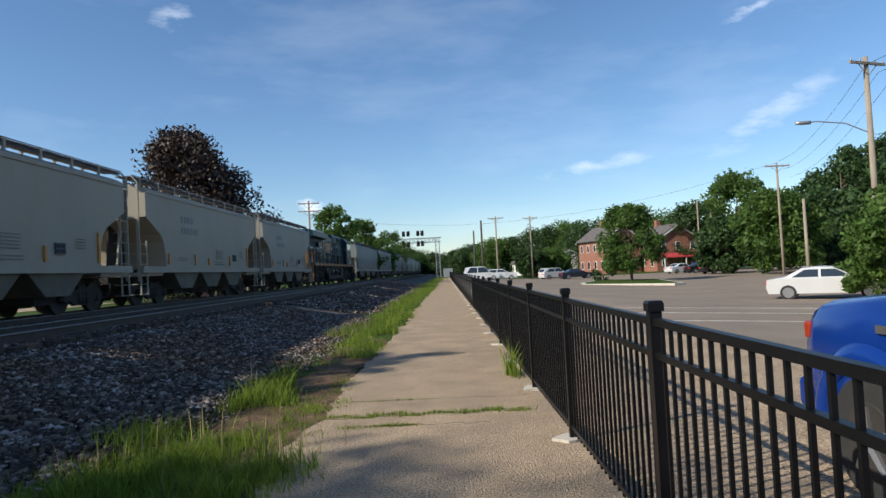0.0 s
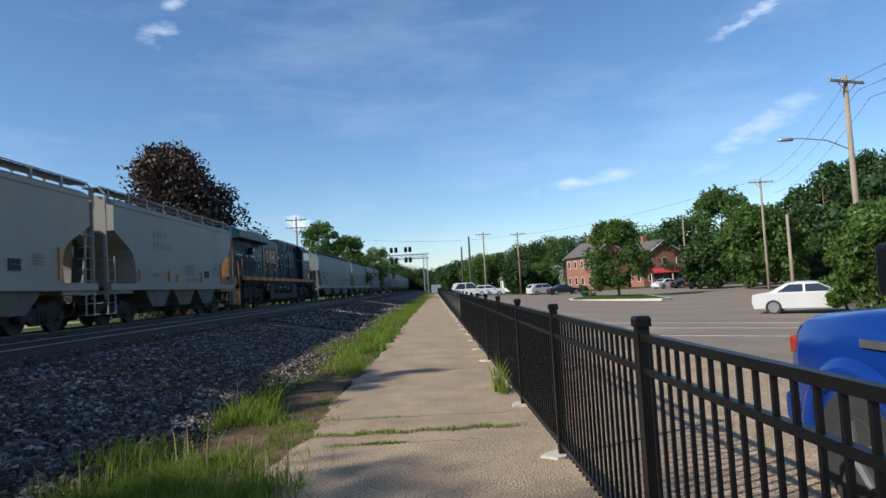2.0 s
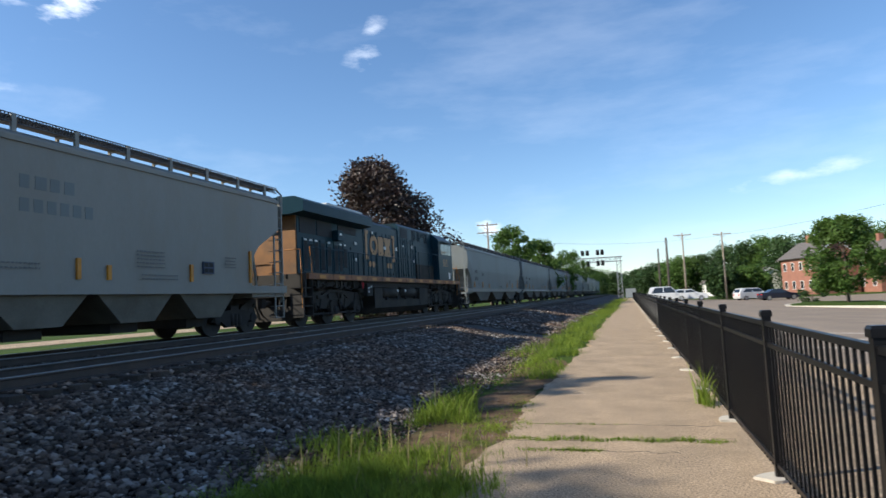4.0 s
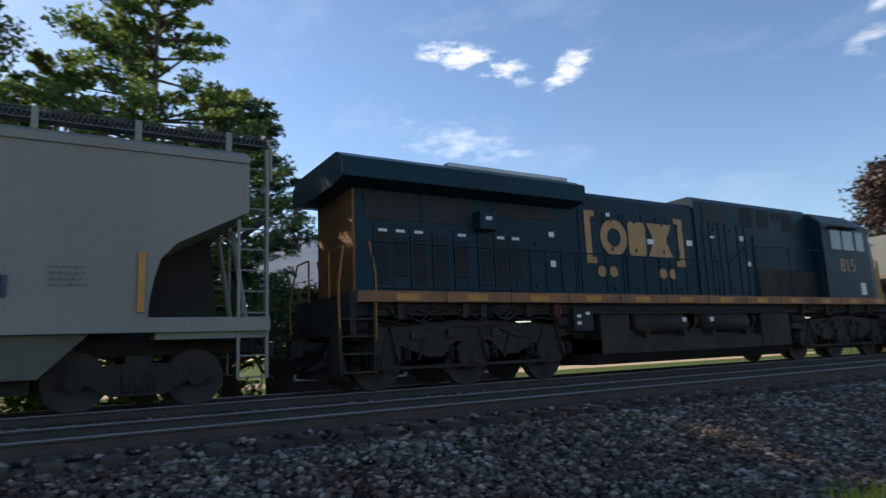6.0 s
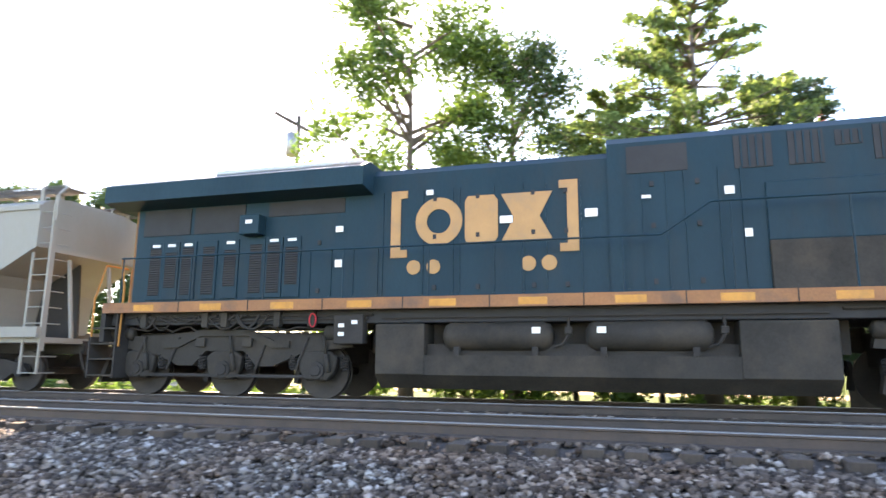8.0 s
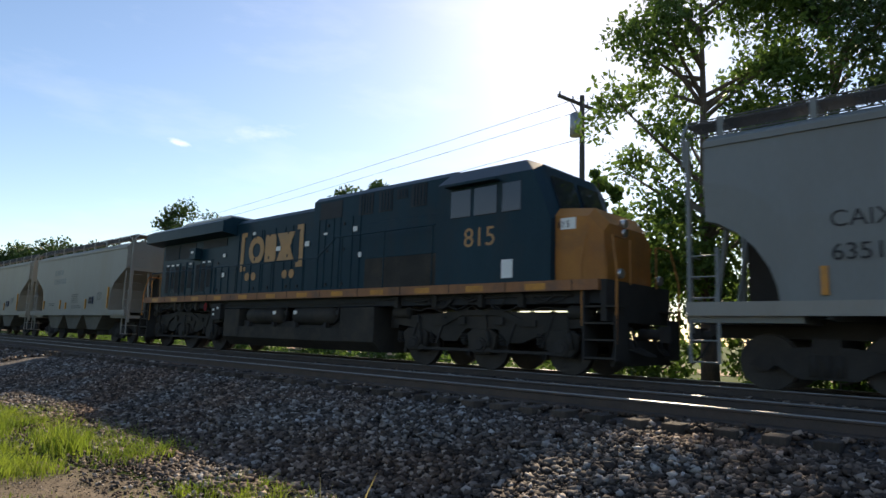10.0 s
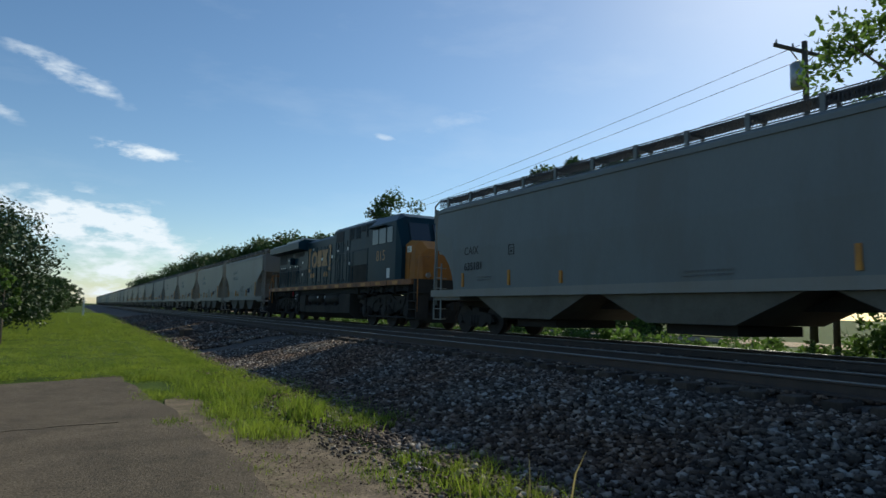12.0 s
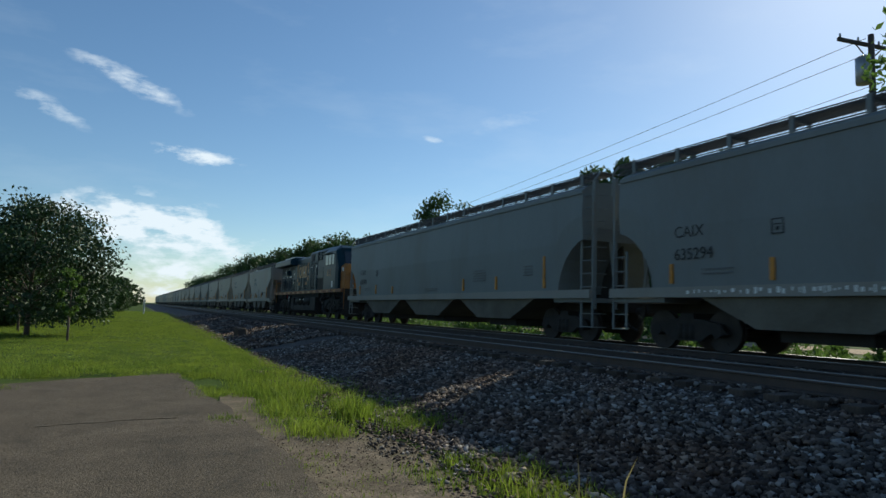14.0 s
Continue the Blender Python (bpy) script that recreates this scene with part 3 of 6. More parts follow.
def cracks():
    """Narrow weathered cracks across the path and the old pavement."""
    r = random.Random(17)
    lines = [((-1.5, 7.2), (0.9, 7.35)), ((-1.0, 6.8), (0.3, 6.75)), ((-1.3, 8.15), (0.9, 8.05)), ((-1.5, 12.6), (0.9, 12.4)), ((-1.6, 16.5), (0.85, 16.6)), ((-1.6, 21.5), (0.8, 21.4)), ((-1.6, 28), (0.75, 28)),
             ((1.0, -9.6), (-0.6, -9.9))]
    for a, b in lines:
        n = 16
        pts = [(a[0] + (b[0] - a[0]) * i / n + r.uniform(-0.03, 0.03), a[1] + (b[1] - a[1]) * i / n + r.uniform(-0.05, 0.05)) for i in range(n + 1)]
        bm = B()
        lo = [(x - 0.004, y - r.uniform(0.002, 0.009)) for x, y in pts]
        hi = [(x + 0.004, y + r.uniform(0.002, 0.009)) for x, y in pts]
        prism(bm, lo + hi[::-1], -0.01, 0.0025, "z")
        single("pavement_crack", bm, "crack", "dark weathered crack in the pavement", "crack", "pavement cracks", "structure")


cracks()


def paint_lines():
    spots = [(2.2, 6.0, 18.5, 0.1), (2.2, 9.0, 21.5, 0.1), (2.2, 9.0, 24.3, 0.1)]
    for x0, x1, y, w in spots:
        bm = B()
        steps = [(x0 + (x1 + 6 - x0) * i / 8, y - 2.2 * i / 8) for i in range(9)]
        loft(bm, [[(a, b, lot_z(a) - 0.02), (a, b + w, lot_z(a) - 0.02), (a, b + w, lot_z(a) - 0.007), (a, b, lot_z(a) - 0.007)] for a, b in steps], True, False)
        single("parking_line", bm, "line_paint", "worn white parking line on asphalt", "line", "parking lines", "structure")


paint_lines()


def ballast_profile(x):
    pts = [(-17.0, -0.02), (-15.2, 0.62), (-14.0, 0.72), (-7.5, 0.70), (-7.2, 0.60), (-6.5, 0.55), (-4.6, 0.16), (-3.4, 0.0), (-2.9, -0.05)]
    for (a, za), (b, zb) in zip(pts, pts[1:]):
        if a <= x <= b:
            return za + (zb - za) * (x - a) / (b - a)
    return -0.05


def ballast():
    xs = [-17, -16, -15.2, -14, -11, -8, -7.5, -7.2, -6.5, -6.0, -5.3, -4.6, -4.0, -3.4, -2.9]
    ys = [-420, -250, -150, -100, -70] + [v * 1.0 for v in range(-50, 51)] + [70, 100, 150, 250, 420]
    verts = np.array([(x, y, ballast_profile(x) - 0.035) for y in ys for x in xs])
    n = len(xs)
    faces = np.array([(j * n + i, j * n + i + 1, (j + 1) * n + i + 1, (j + 1) * n + i) for j in range(len(ys) - 1) for i in range(n - 1)])
    tagged(new("ballast_bed", raw("ballast_bed", verts, faces, "ballast_bed", True)), "grey crushed stone ballast bed under two tracks", "ballast", kind="structure")


ballast()


def stones(name, count, region, size, seed, label, mat="stone", loose=False):
    """Crushed stones: distorted octahedra, one mesh."""
    g = np.random.default_rng(seed)
    x0, x1, y0, y1 = region
    x, y = g.uniform(x0, x1, count), g.uniform(y0, y1, count)
    px = np.array([-17.0, -15.2, -14.0, -7.5, -7.2, -6.5, -4.6, -3.4, -2.9, -1.0])
    pz = np.array([-0.02, 0.62, 0.72, 0.70, 0.60, 0.55, 0.16, 0.0, -0.03, -0.01])
    z = np.interp(x, px, pz)
    keep = (x < -3.4) | (g.uniform(0, 1, count) < np.clip((-x - 1.6) / 1.8, 0, 1) ** 2) | loose
    x, y, z = x[keep], y[keep], z[keep]
    n = len(x)
    z = z + 0.015 + 0.012 * np.sin(x * 2.1 + y * 0.7) * (x > -6.8)
    base = np.array([(1, 0, 0), (-1, 0, 0), (0, 1, 0), (0, -1, 0), (0, 0, 1), (0, 0, -1)], float)
    tri = np.array([(0, 2, 4), (2, 1, 4), (1, 3, 4), (3, 0, 4), (2, 0, 5), (1, 2, 5), (3, 1, 5), (0, 3, 5)])
    s = size * np.where(x > -3.3, 0.55, 1.0)[:, None, None] * (0.5 + 1.3 * g.uniform(0, 1, (n, 1, 1)) ** 1.7) * g.uniform(0.55, 1.3, (n, 6, 1))
    q = g.normal(size=(n, 3, 3))
    u, _, vt = np.linalg.svd(q)
    rot = u @ vt
    v = np.einsum("nij,nkj->nki", rot, base[None] * s + g.normal(0, size * 0.15, (n, 6, 3)))
    v[:, :, 2] *= 0.75
    v += np.stack([x, y, z], 1)[:, None]
    f = (np.arange(n)[:, None, None] * 6 + tri[None]).reshape(-1, 3)
    tagged(new(name, raw(name, v.reshape(-1, 3), f, mat)), label, "stones", kind="stuff")


stones("ballast_stones", 115000, (-7.15, -2.6, -22, 24), 0.038, 1, "loose grey and brown crushed stones along the track shoulder")
stones("ballast_stones", 22000, (-7.15, -3.0, 26, 75), 0.06, 2, "loose grey and brown crushed stones along the track shoulder")
stones("ballast_stones", 18000, (-7.15, -3.2, -75, -24), 0.06, 3, "loose grey and brown crushed stones along the track shoulder")
stones("ballast_stones", 26000, (-12.0, -7.0, -22, 22), 0.038, 4, "grey crushed stones between the rails and sleepers")
stones("loose_gravel", 2600, (-2.7, -1.35, -8.2, -3.4), 0.013, 5, "loose pale gravel beside the old pavement", loose=True)
stones("loose_gravel", 700, (-2.6, -1.5, 5.5, 11), 0.014, 6, "loose pale gravel on the bare soil", loose=True)
stones("path_grit", 700, (-1.5, 1.0, 3.5, 16), 0.007, 7, "small loose grit lying on the footpath", "ballast_bed", loose=True)


# ---- tracks ----
def track(cx, name):
    t = thing(name, "steel rails spiked to dark wooden sleepers on ballast", "railway track")
    tagged(t, kind="structure")
    prof = [(-0.07, -0.18), (0.07, -0.18), (0.07, -0.16), (0.012, -0.14), (0.012, -0.045), (0.036, -0.035), (0.036, -0.012), (-0.036, -0.012), (-0.036, -0.035), (-0.012, -0.045), (-0.012, -0.14), (-0.07, -0.16)]
    head = [(-0.036, -0.012), (0.036, -0.012), (0.034, -0.003), (0.026, 0), (-0.026, 0), (-0.034, -0.003)]
    for side in (-0.753, 0.753):
        bm = B()
        prism(bm, [(x, z) for x, z in prof], -420, 420, "y")
        r = part("rail", bm, "rail", t, "", pose(cx + side, 0, RAIL_Z))
        bm = B()
        prism(bm, head, -420, 420, "y")
        part("rail_head", bm, "rail_head", r, "polished running surface of the rail")
    bm = B()
    box(bm, -1.3, 1.3, -0.115, 0.115, -0.18, 0, 0.012)
    sleeper = finish("sleeper", bm, "tie")
    g = random.Random(int(-cx * 10))
    for k in range(-85, 86):
        part("sleeper", sleeper, None, t, "", pose(cx + g.uniform(-0.04, 0.04), k * 0.5 + g.uniform(-0.03, 0.03), RAIL_Z - 0.185, 0, 0, g.uniform(-1, 1)))
    bm = B()
    for k in list(range(-400, -85)) + list(range(86, 400)):
        box(bm, -1.3, 1.3, k * 0.5 - 0.115, k * 0.5 + 0.115, -0.18, 0)
    tagged(part("far_sleepers", bm, "tie", t, "", pose(cx, 0, RAIL_Z - 0.185)), kind="stuff")


track(NEAR_X, "track_near")
track(FAR_X, "track_far")


# ---- train ----
SPEED, START = 7.75, 51.2    # metres a second towards -y; the locomotive's rear sill at 0 s


def wheelset(parent, y, r, name="wheelset"):
    """Axle with two wheels; its origin is the axle's middle, so that it turns about x."""
    bm = B()
    tube(bm, (-0.72, 0, 0), (0.72, 0, 0), 0.09, n=8)
    for s in (-1, 1):
        tube(bm, (s * 0.70, 0, 0), (s * 0.83, 0, 0), r, n=28)
        tube(bm, (s * 0.68, 0, 0), (s * 0.70, 0, 0), r + 0.025, n=28)
        for k in range(5):
            a = 2 * math.pi * k / 5
            tube(bm, (s * 0.825, r * 0.6 * math.cos(a), r * 0.6 * math.sin(a)), (s * 0.836, r * 0.6 * math.cos(a), r * 0.6 * math.sin(a)), 0.06, n=6)
        tube(bm, (s * 0.83, 0, 0), (s * 0.90, 0, 0), 0.14, n=12)
    w = part(name, bm, "wheel_steel", parent, "", pose(0, y, r))
    return w


WHEELS = []      # wheelsets and their radius, for the motion
TRAIN = []       # vehicles with their place at 0 s


def letters(parent, text, x, y, z, size, mat, name="lettering", label="", face=90):
    cu = bpy.data.curves.new(name, "FONT")
    cu.body, cu.size, cu.extrude = text, size, 0.002
    tmp = bpy.data.objects.new("tmp", cu)
    scene.collection.objects.link(tmp)
    bpy.context.view_layer.update()
    me = bpy.data.meshes.new_from_object(tmp.evaluated_get(bpy.context.evaluated_depsgraph_get()))
    bpy.data.objects.remove(tmp)
    me.name = name
    me.materials.clear()
    me.materials.append(M[mat])
    ob = new(name, me)
    ob.parent = parent
    ob.matrix_basis = pose(x, y, z, 90, 0, face)
    return tagged(ob, label)


MESH_STRIPS = {}


def mesh_strip(length, h):
    """Expanded-metal edging of a roof walkway: two long bars with crossed thin strands between them."""
    if (length, h) not in MESH_STRIPS:
        bm = B()
        box(bm, -0.012, 0.012, 0.35, length - 0.35, 0.0, 0.022)
        box(bm, -0.012, 0.012, 0.35, length - 0.35, h - 0.018, h)
        y = 0.36
        while y < length - 0.45:
            tube(bm, (0, y, 0.02), (0, y + 0.075, h - 0.015), 0.0085, n=3, caps=False)
            tube(bm, (0, y + 0.075, 0.02), (0, y, h - 0.015), 0.0085, n=3, caps=False)
            y += 0.075
        MESH_STRIPS[length, h] = finish("walkway_mesh", bm, "walk_grate")
    return MESH_STRIPS[length, h]


def hopper(y0, length, paint, mark=None, bays=3, style=0, detail=True):
    """Covered hopper car; its space has z = 0 on the rail, y = 0 at its end nearest -y; near side is +x."""
    c = thing("hopper_car", {"hopper": "light grey covered hopper car with roof walkway and end ladders", "hopper_pale": "cream-grey covered hopper car with weathered sides and end ladders",
              "hopper_gray": "light blue-grey covered hopper car with mesh-edged roof walkway", "hopper_dark": "dark covered hopper car far along the train"}[paint], "hopper car", "freight cars in the train", pose(FAR_X, y0, RAIL_Z))
    TRAIN.append((c, y0))
    L0, L1 = 0.75, length - 0.75       # body between the end frames
    W, zs, zt = 1.58, 1.32, 4.12
    bm = B()
    low = [(0.0, 3.22), (0.35, 3.04), (1.15, 2.62), (1.38, 2.36), (1.47, 2.05), (1.53, 1.7), (1.55, 1.36)] if not style else [(0.0, 2.80), (0.2, 2.74), (0.5, 2.56), (0.78, 2.28), (0.98, 1.95), (1.08, 1.65), (1.12, 1.36)]
    ys = [(L0 + d, z) for d, z in low] + [(L1 - d, z) for d, z in low[::-1]]
    secs = []
    for y, zb in ys:
        bulge = 0.05 if style else 0.0
        half = [(-W, zb), (-W - bulge, zb + (zt - zb) * 0.5), (-W, zt), (-W + 0.05, zt + 0.12), (-W + 0.28, zt + 0.24), (-0.85, zt + 0.34)]
        secs.append([(x, y, z) for x, z in half] + [(-x, y, z) for x, z in half[::-1]])
    loft(bm, secs, True, False)
    body = part("body", bm, paint, c)
    bm = B()     # top chord and side sill
    for s in (-1, 1):
        box(bm, s * (W + 0.005) - 0.035, s * (W + 0.005) + 0.035, L0, L1, zt - 0.04, zt + 0.06)
    part("top_chord", bm, paint, body)
    for s in (-1, 1):
        bm = B()
        box(bm, s * W - 0.05, s * W + 0.05, 0.4, length - 0.4, zs - 0.13, zs + 0.10)
        part("side_sill", bm, "hopper" if mark else paint, c)
    # outlet chutes
    span = (L1 - L0 - 4.4) / bays
    for b in range(bays):
        bm = B()
        a = L0 + 2.2 + b * span
        loft(bm, [[(x, y, z) for x, y in ((-1.5, ya), (1.5, ya), (1.5, yb), (-1.5, yb))] for z, ya, yb in ((zs - 0.02, a + 0.02, a + span - 0.02), (0.55, a + span * 0.30, a + span * 0.70))], True, False)
        ch = part("chute", bm, "chute", c)
        bm = B()
        box(bm, -1.1, 1.1, a + span * 0.34, a + span * 0.66, 0.32, 0.54)
        part("outlet_gate", bm, "truck_iron", ch)
    bm = B()
    box(bm, -0.35, 0.35, 0.35, length - 0.35, 0.85, 1.15)
    part("centre_sill", bm, "truck_iron", c)
    for e, s in ((L0, 1), (L1, -1)):
        bm = B()
        prism(bm, [(e + s * a, z) for a, z in [(0.2, 1.16), (low[-1][0] + 0.3, 1.16), (low[-1][0] + 0.3, 1.4)] + [(a, z + 0.02) for a, z in low[:0:-1]]], -0.03, 0.03, "x")
        part("shear_plate", bm, "truck_iron", c, "steel plate under the slope sheet")
    # end frames: platform, posts, ladders
    for end, s in ((0.42, 1), (length - 0.42, -1)):
        bm = B()
        box(bm, -1.5, 1.5, min(end, end + s * 1.75), max(end, end + s * 1.75), 1.08, 1.2)
        part("end_platform", bm, paint, c)
        bm = B()
        for x in (-1.45, 1.45):
            box(bm, x - 0.05, x + 0.05, end - 0.03, end + 0.03, 0.9, 4.4 if s < 0 else 4.3)
        box(bm, -1.45, 1.45, end - 0.03, end + 0.03, 3.1, 3.2)
        for x in (-0.6, 0.6):
            tube(bm, (x, end + s * 0.1, 1.2), (x, end + s * 0.4, 3.05), 0.05, n=6)
        part("end_frame", bm, paint, c)
        for x in (1.5, -1.5):
            bm = B()
            for z in [0.42 + 0.36 * k for k in range(6 if s > 0 else 11)]:
                tube(bm, (x, end, z), (x, end + s * 0.48, z), 0.014, n=5)
                tube(bm, (x, end + s * 0.02, z), (x * 0.68, end + s * 0.02, z), 0.014, n=5)
            for d in (0.0, 0.48):
                box(bm, x - 0.02, x + 0.02, end + s * d - 0.025, end + s * d + 0.025, 0.4, 2.35 if s > 0 else 4.2 if d == 0 else 3.1)
            part("ladder", bm, paint, c)
        bm = B()
        tube(bm, (0, end - s * 0.05, 0.88), (0, end - s * 0.47, 0.88), 0.10, n=8)
        box(bm, -0.14, 0.14, end - s * 0.42 - 0.1, end - s * 0.42 + 0.1, 0.74, 1.02)
        part("coupler", bm, "truck_iron", c)
        bm = B()
        pipe(bm, [(0.4, end, 0.9), (0.45, end - s * 0.2, 0.5), (0.3, end - s * 0.45, 0.35)], 0.03)
        part("brake_hose", bm, "truck_iron", c)
    # trucks
    for yc in (2.35, length - 2.35):
        bm = B()
        for s in (-1, 1):
            out = [(yc - 1.15, 0.40), (yc - 0.95, 0.62), (yc - 0.35, 0.72), (yc + 0.35, 0.72), (yc + 0.95, 0.62), (yc + 1.15, 0.40), (yc + 0.7, 0.40), (yc + 0.4, 0.22), (yc - 0.4, 0.22), (yc - 0.7, 0.40)]
            prism(bm, out, s * 0.95 - 0.07, s * 0.95 + 0.07, "x")
            for d in (-0.89, 0.89):
                tube(bm, (s * 0.86, yc + d, 0.46), (s * 1.06, yc + d, 0.46), 0.14, n=10)
            for d in (-0.18, 0, 0.18):
                tube(bm, (s * 1.0, yc + d, 0.27), (s * 1.0, yc + d, 0.6), 0.075, n=8)
        box(bm, -1.0, 1.0, yc - 0.2, yc + 0.2, 0.55, 0.85)
        part("bogie_frame", bm, "truck_iron", c)
        for d in (-0.89, 0.89):
            WHEELS.append((wheelset(c, yc + d, 0.457), 0.457, y0))
    # roof hatch and running boards
    bm = B()
    box(bm, -0.3, 0.3, L0 + 0.8, L1 - 0.8, zt + 0.33, zt + 0.44, 0.03)
    part("trough_hatch", bm, paint, c)
    bm = B()
    for s in (-1, 1):
        x = s * 1.0
        box(bm, x - 0.27, x + 0.29, 0.35, length - 0.35, zt + 0.50, zt + 0.53)
        if not detail:
            box(bm, s * 1.30 - 0.01, s * 1.30 + 0.01, 0.35, length - 0.35, zt + 0.38, zt + 0.56)
    board = part("running_board", bm, "walk_grate", c, "dark steel grating walkway")
    if detail:
        for s in (-1, 1):
            part("walkway_mesh", mesh_strip(length, 0.31 if style else 0.19), None, board, "expanded steel mesh along the walkway", pose(s * 1.315, 0, zt + (0.25 if style else 0.38)))
    for s in (-1, 1):
        bm = B()
        box(bm, s * 1.30 - 0.03, s * 1.30 + 0.03, -0.05, 0.05, zt + 0.15, zt + 0.575)
        box(bm, min(s * 0.75, s * 1.27), max(s * 0.75, s * 1.27), -0.03, 0.03, zt + 0.45, zt + 0.498)
        box(bm, s * 0.78 - 0.03, s * 0.78 + 0.03, -0.028, 0.028, zt + 0.3, zt + 0.448)
        bracket = finish("walkway_bracket", bm, paint)
        y = L0 + 0.2
        while y < L1:
            part("walkway_bracket", bracket, None, c, "", pose(0, y, 0))
            y += 1.45
    for s in (-1, 1):
        for ye in (0.36, length - 0.36):
            bm = B()
            pipe(bm, [(s * 1.3, ye, zt + 0.52), (s * 1.5, ye, zt + 0.3), (s * 1.5, ye, zt - 0.3)], 0.03)
            part("grab_bar", bm, paint, c)
    if detail:
        X = W + 0.055
        for y, top in ((L0 + 1.75, 0.62), (L0 + 4.3, 0.62), (L0 + 6.6 if style else L1 - 7.0, 0.5), (L1 - 7.0 if style else L1 - 4.3, 0.62), (L1 - 4.6 if style else L1 - 1.66, 0.62 if style else 1.12), (L1 - 1.78, 1.12)):
            if y == L1 - 1.78 and not style:
                continue
            bm = B()
            box(bm, X - 0.05, X, y - 0.05, y + 0.05, zs + 0.18, zs + top)
            part("reflector_strip", bm, "reflector", c, "amber reflector strip")
        if not mark:
            bm = B()
            box(bm, X - 0.05, X, L1 - 3.85, L1 - 3.4, zs + 0.4, zs + 0.72)
            pl = part("data_plate", bm, "plate_blue", c, "dark data plate")
            bm = B()
            for k in range(2):
                for j in range(2):
                    box(bm, X, X + 0.003, L1 - 3.82 + 0.2 * k, L1 - 3.65 + 0.2 * k, zs + 0.43 + 0.15 * j, zs + 0.54 + 0.15 * j)
            part("plate_text", bm, "truck_iron", pl)
        g = random.Random(int(y0))
        for block, (ya, za, rows, w) in enumerate(((L1 - 6.2, zs + 0.85, 5, 0.9), (L1 - 2.9, zs + 0.85, 4, 0.5), (L0 + 2.6, zs + 0.45, 2, 0.8), (length / 2, zs + 0.3, 2, 1.2))):
            bm = B()
            for k in range(rows):
                y = ya
                while y < ya + w:
                    d = g.uniform(0.03, 0.09)
                    box(bm, X - 0.01, X - 0.001, y, min(y + d, ya + w), za - 0.09 * k, za - 0.09 * k + 0.03)
                    y += d + 0.04
            part("small_print", bm, "print_gray", c)
        if mark:
            letters(c, mark[0], X - 0.002, L0 + 1.85, zs + 1.20, 0.36, "letter_dark", "reporting_mark")
            letters(c, mark[1], X - 0.002, L0 + 1.85, zs + 0.70, 0.36, "letter_dark", "car_number")
            if mark[1] == "635294":
                bm = B()
                q = random.Random(77)
                yy = L0 + 2.2
                while yy < L1 - 4:
                    d = q.uniform(0.02, 0.08)
                    box(bm, X - 0.004, X + 0.003, yy, yy + d, zs - 0.08 + q.uniform(0, 0.06), zs + q.uniform(0.0, 0.06))
                    yy += d + q.uniform(0.04, 0.15)
                tagged(part("scrawl", bm, "white_paint", c, "white sprayed scrawl along the sill"), kind="stuff")
            bm = B()
            ya, za = L0 + 4.3, zs + 1.06
            for q in ((ya, ya + 0.27, za, za + 0.022), (ya, ya + 0.27, za + 0.278, za + 0.3), (ya, ya + 0.022, za + 0.022, za + 0.278), (ya + 0.248, ya + 0.27, za + 0.022, za + 0.278), (ya + 0.06, ya + 0.21, za + 0.18, za + 0.2), (ya + 0.1, ya + 0.17, za + 0.07, za + 0.14)):
                box(bm, X - 0.01, X, q[0], q[1], q[2], q[3])
            part("stencil_square", bm, "letter_dark", c)
        else:
            bm = B()
            for k, d in enumerate((0.2, 0.25, 0.22, 0.24)):
                box(bm, X - 0.06, X - 0.048, L0 + 3.0 + 0.33 * k, L0 + 3.0 + 0.33 * k + d, zs + 1.9, zs + 2.16)
            for k in range(6):
                box(bm, X - 0.06, X - 0.048, L0 + 3.0 + 0.3 * k, L0 + 3.0 + 0.3 * k + 0.2, zs + 1.45, zs + 1.71)
            part("faded_marking", bm, "hopper_gray", c)
    return c


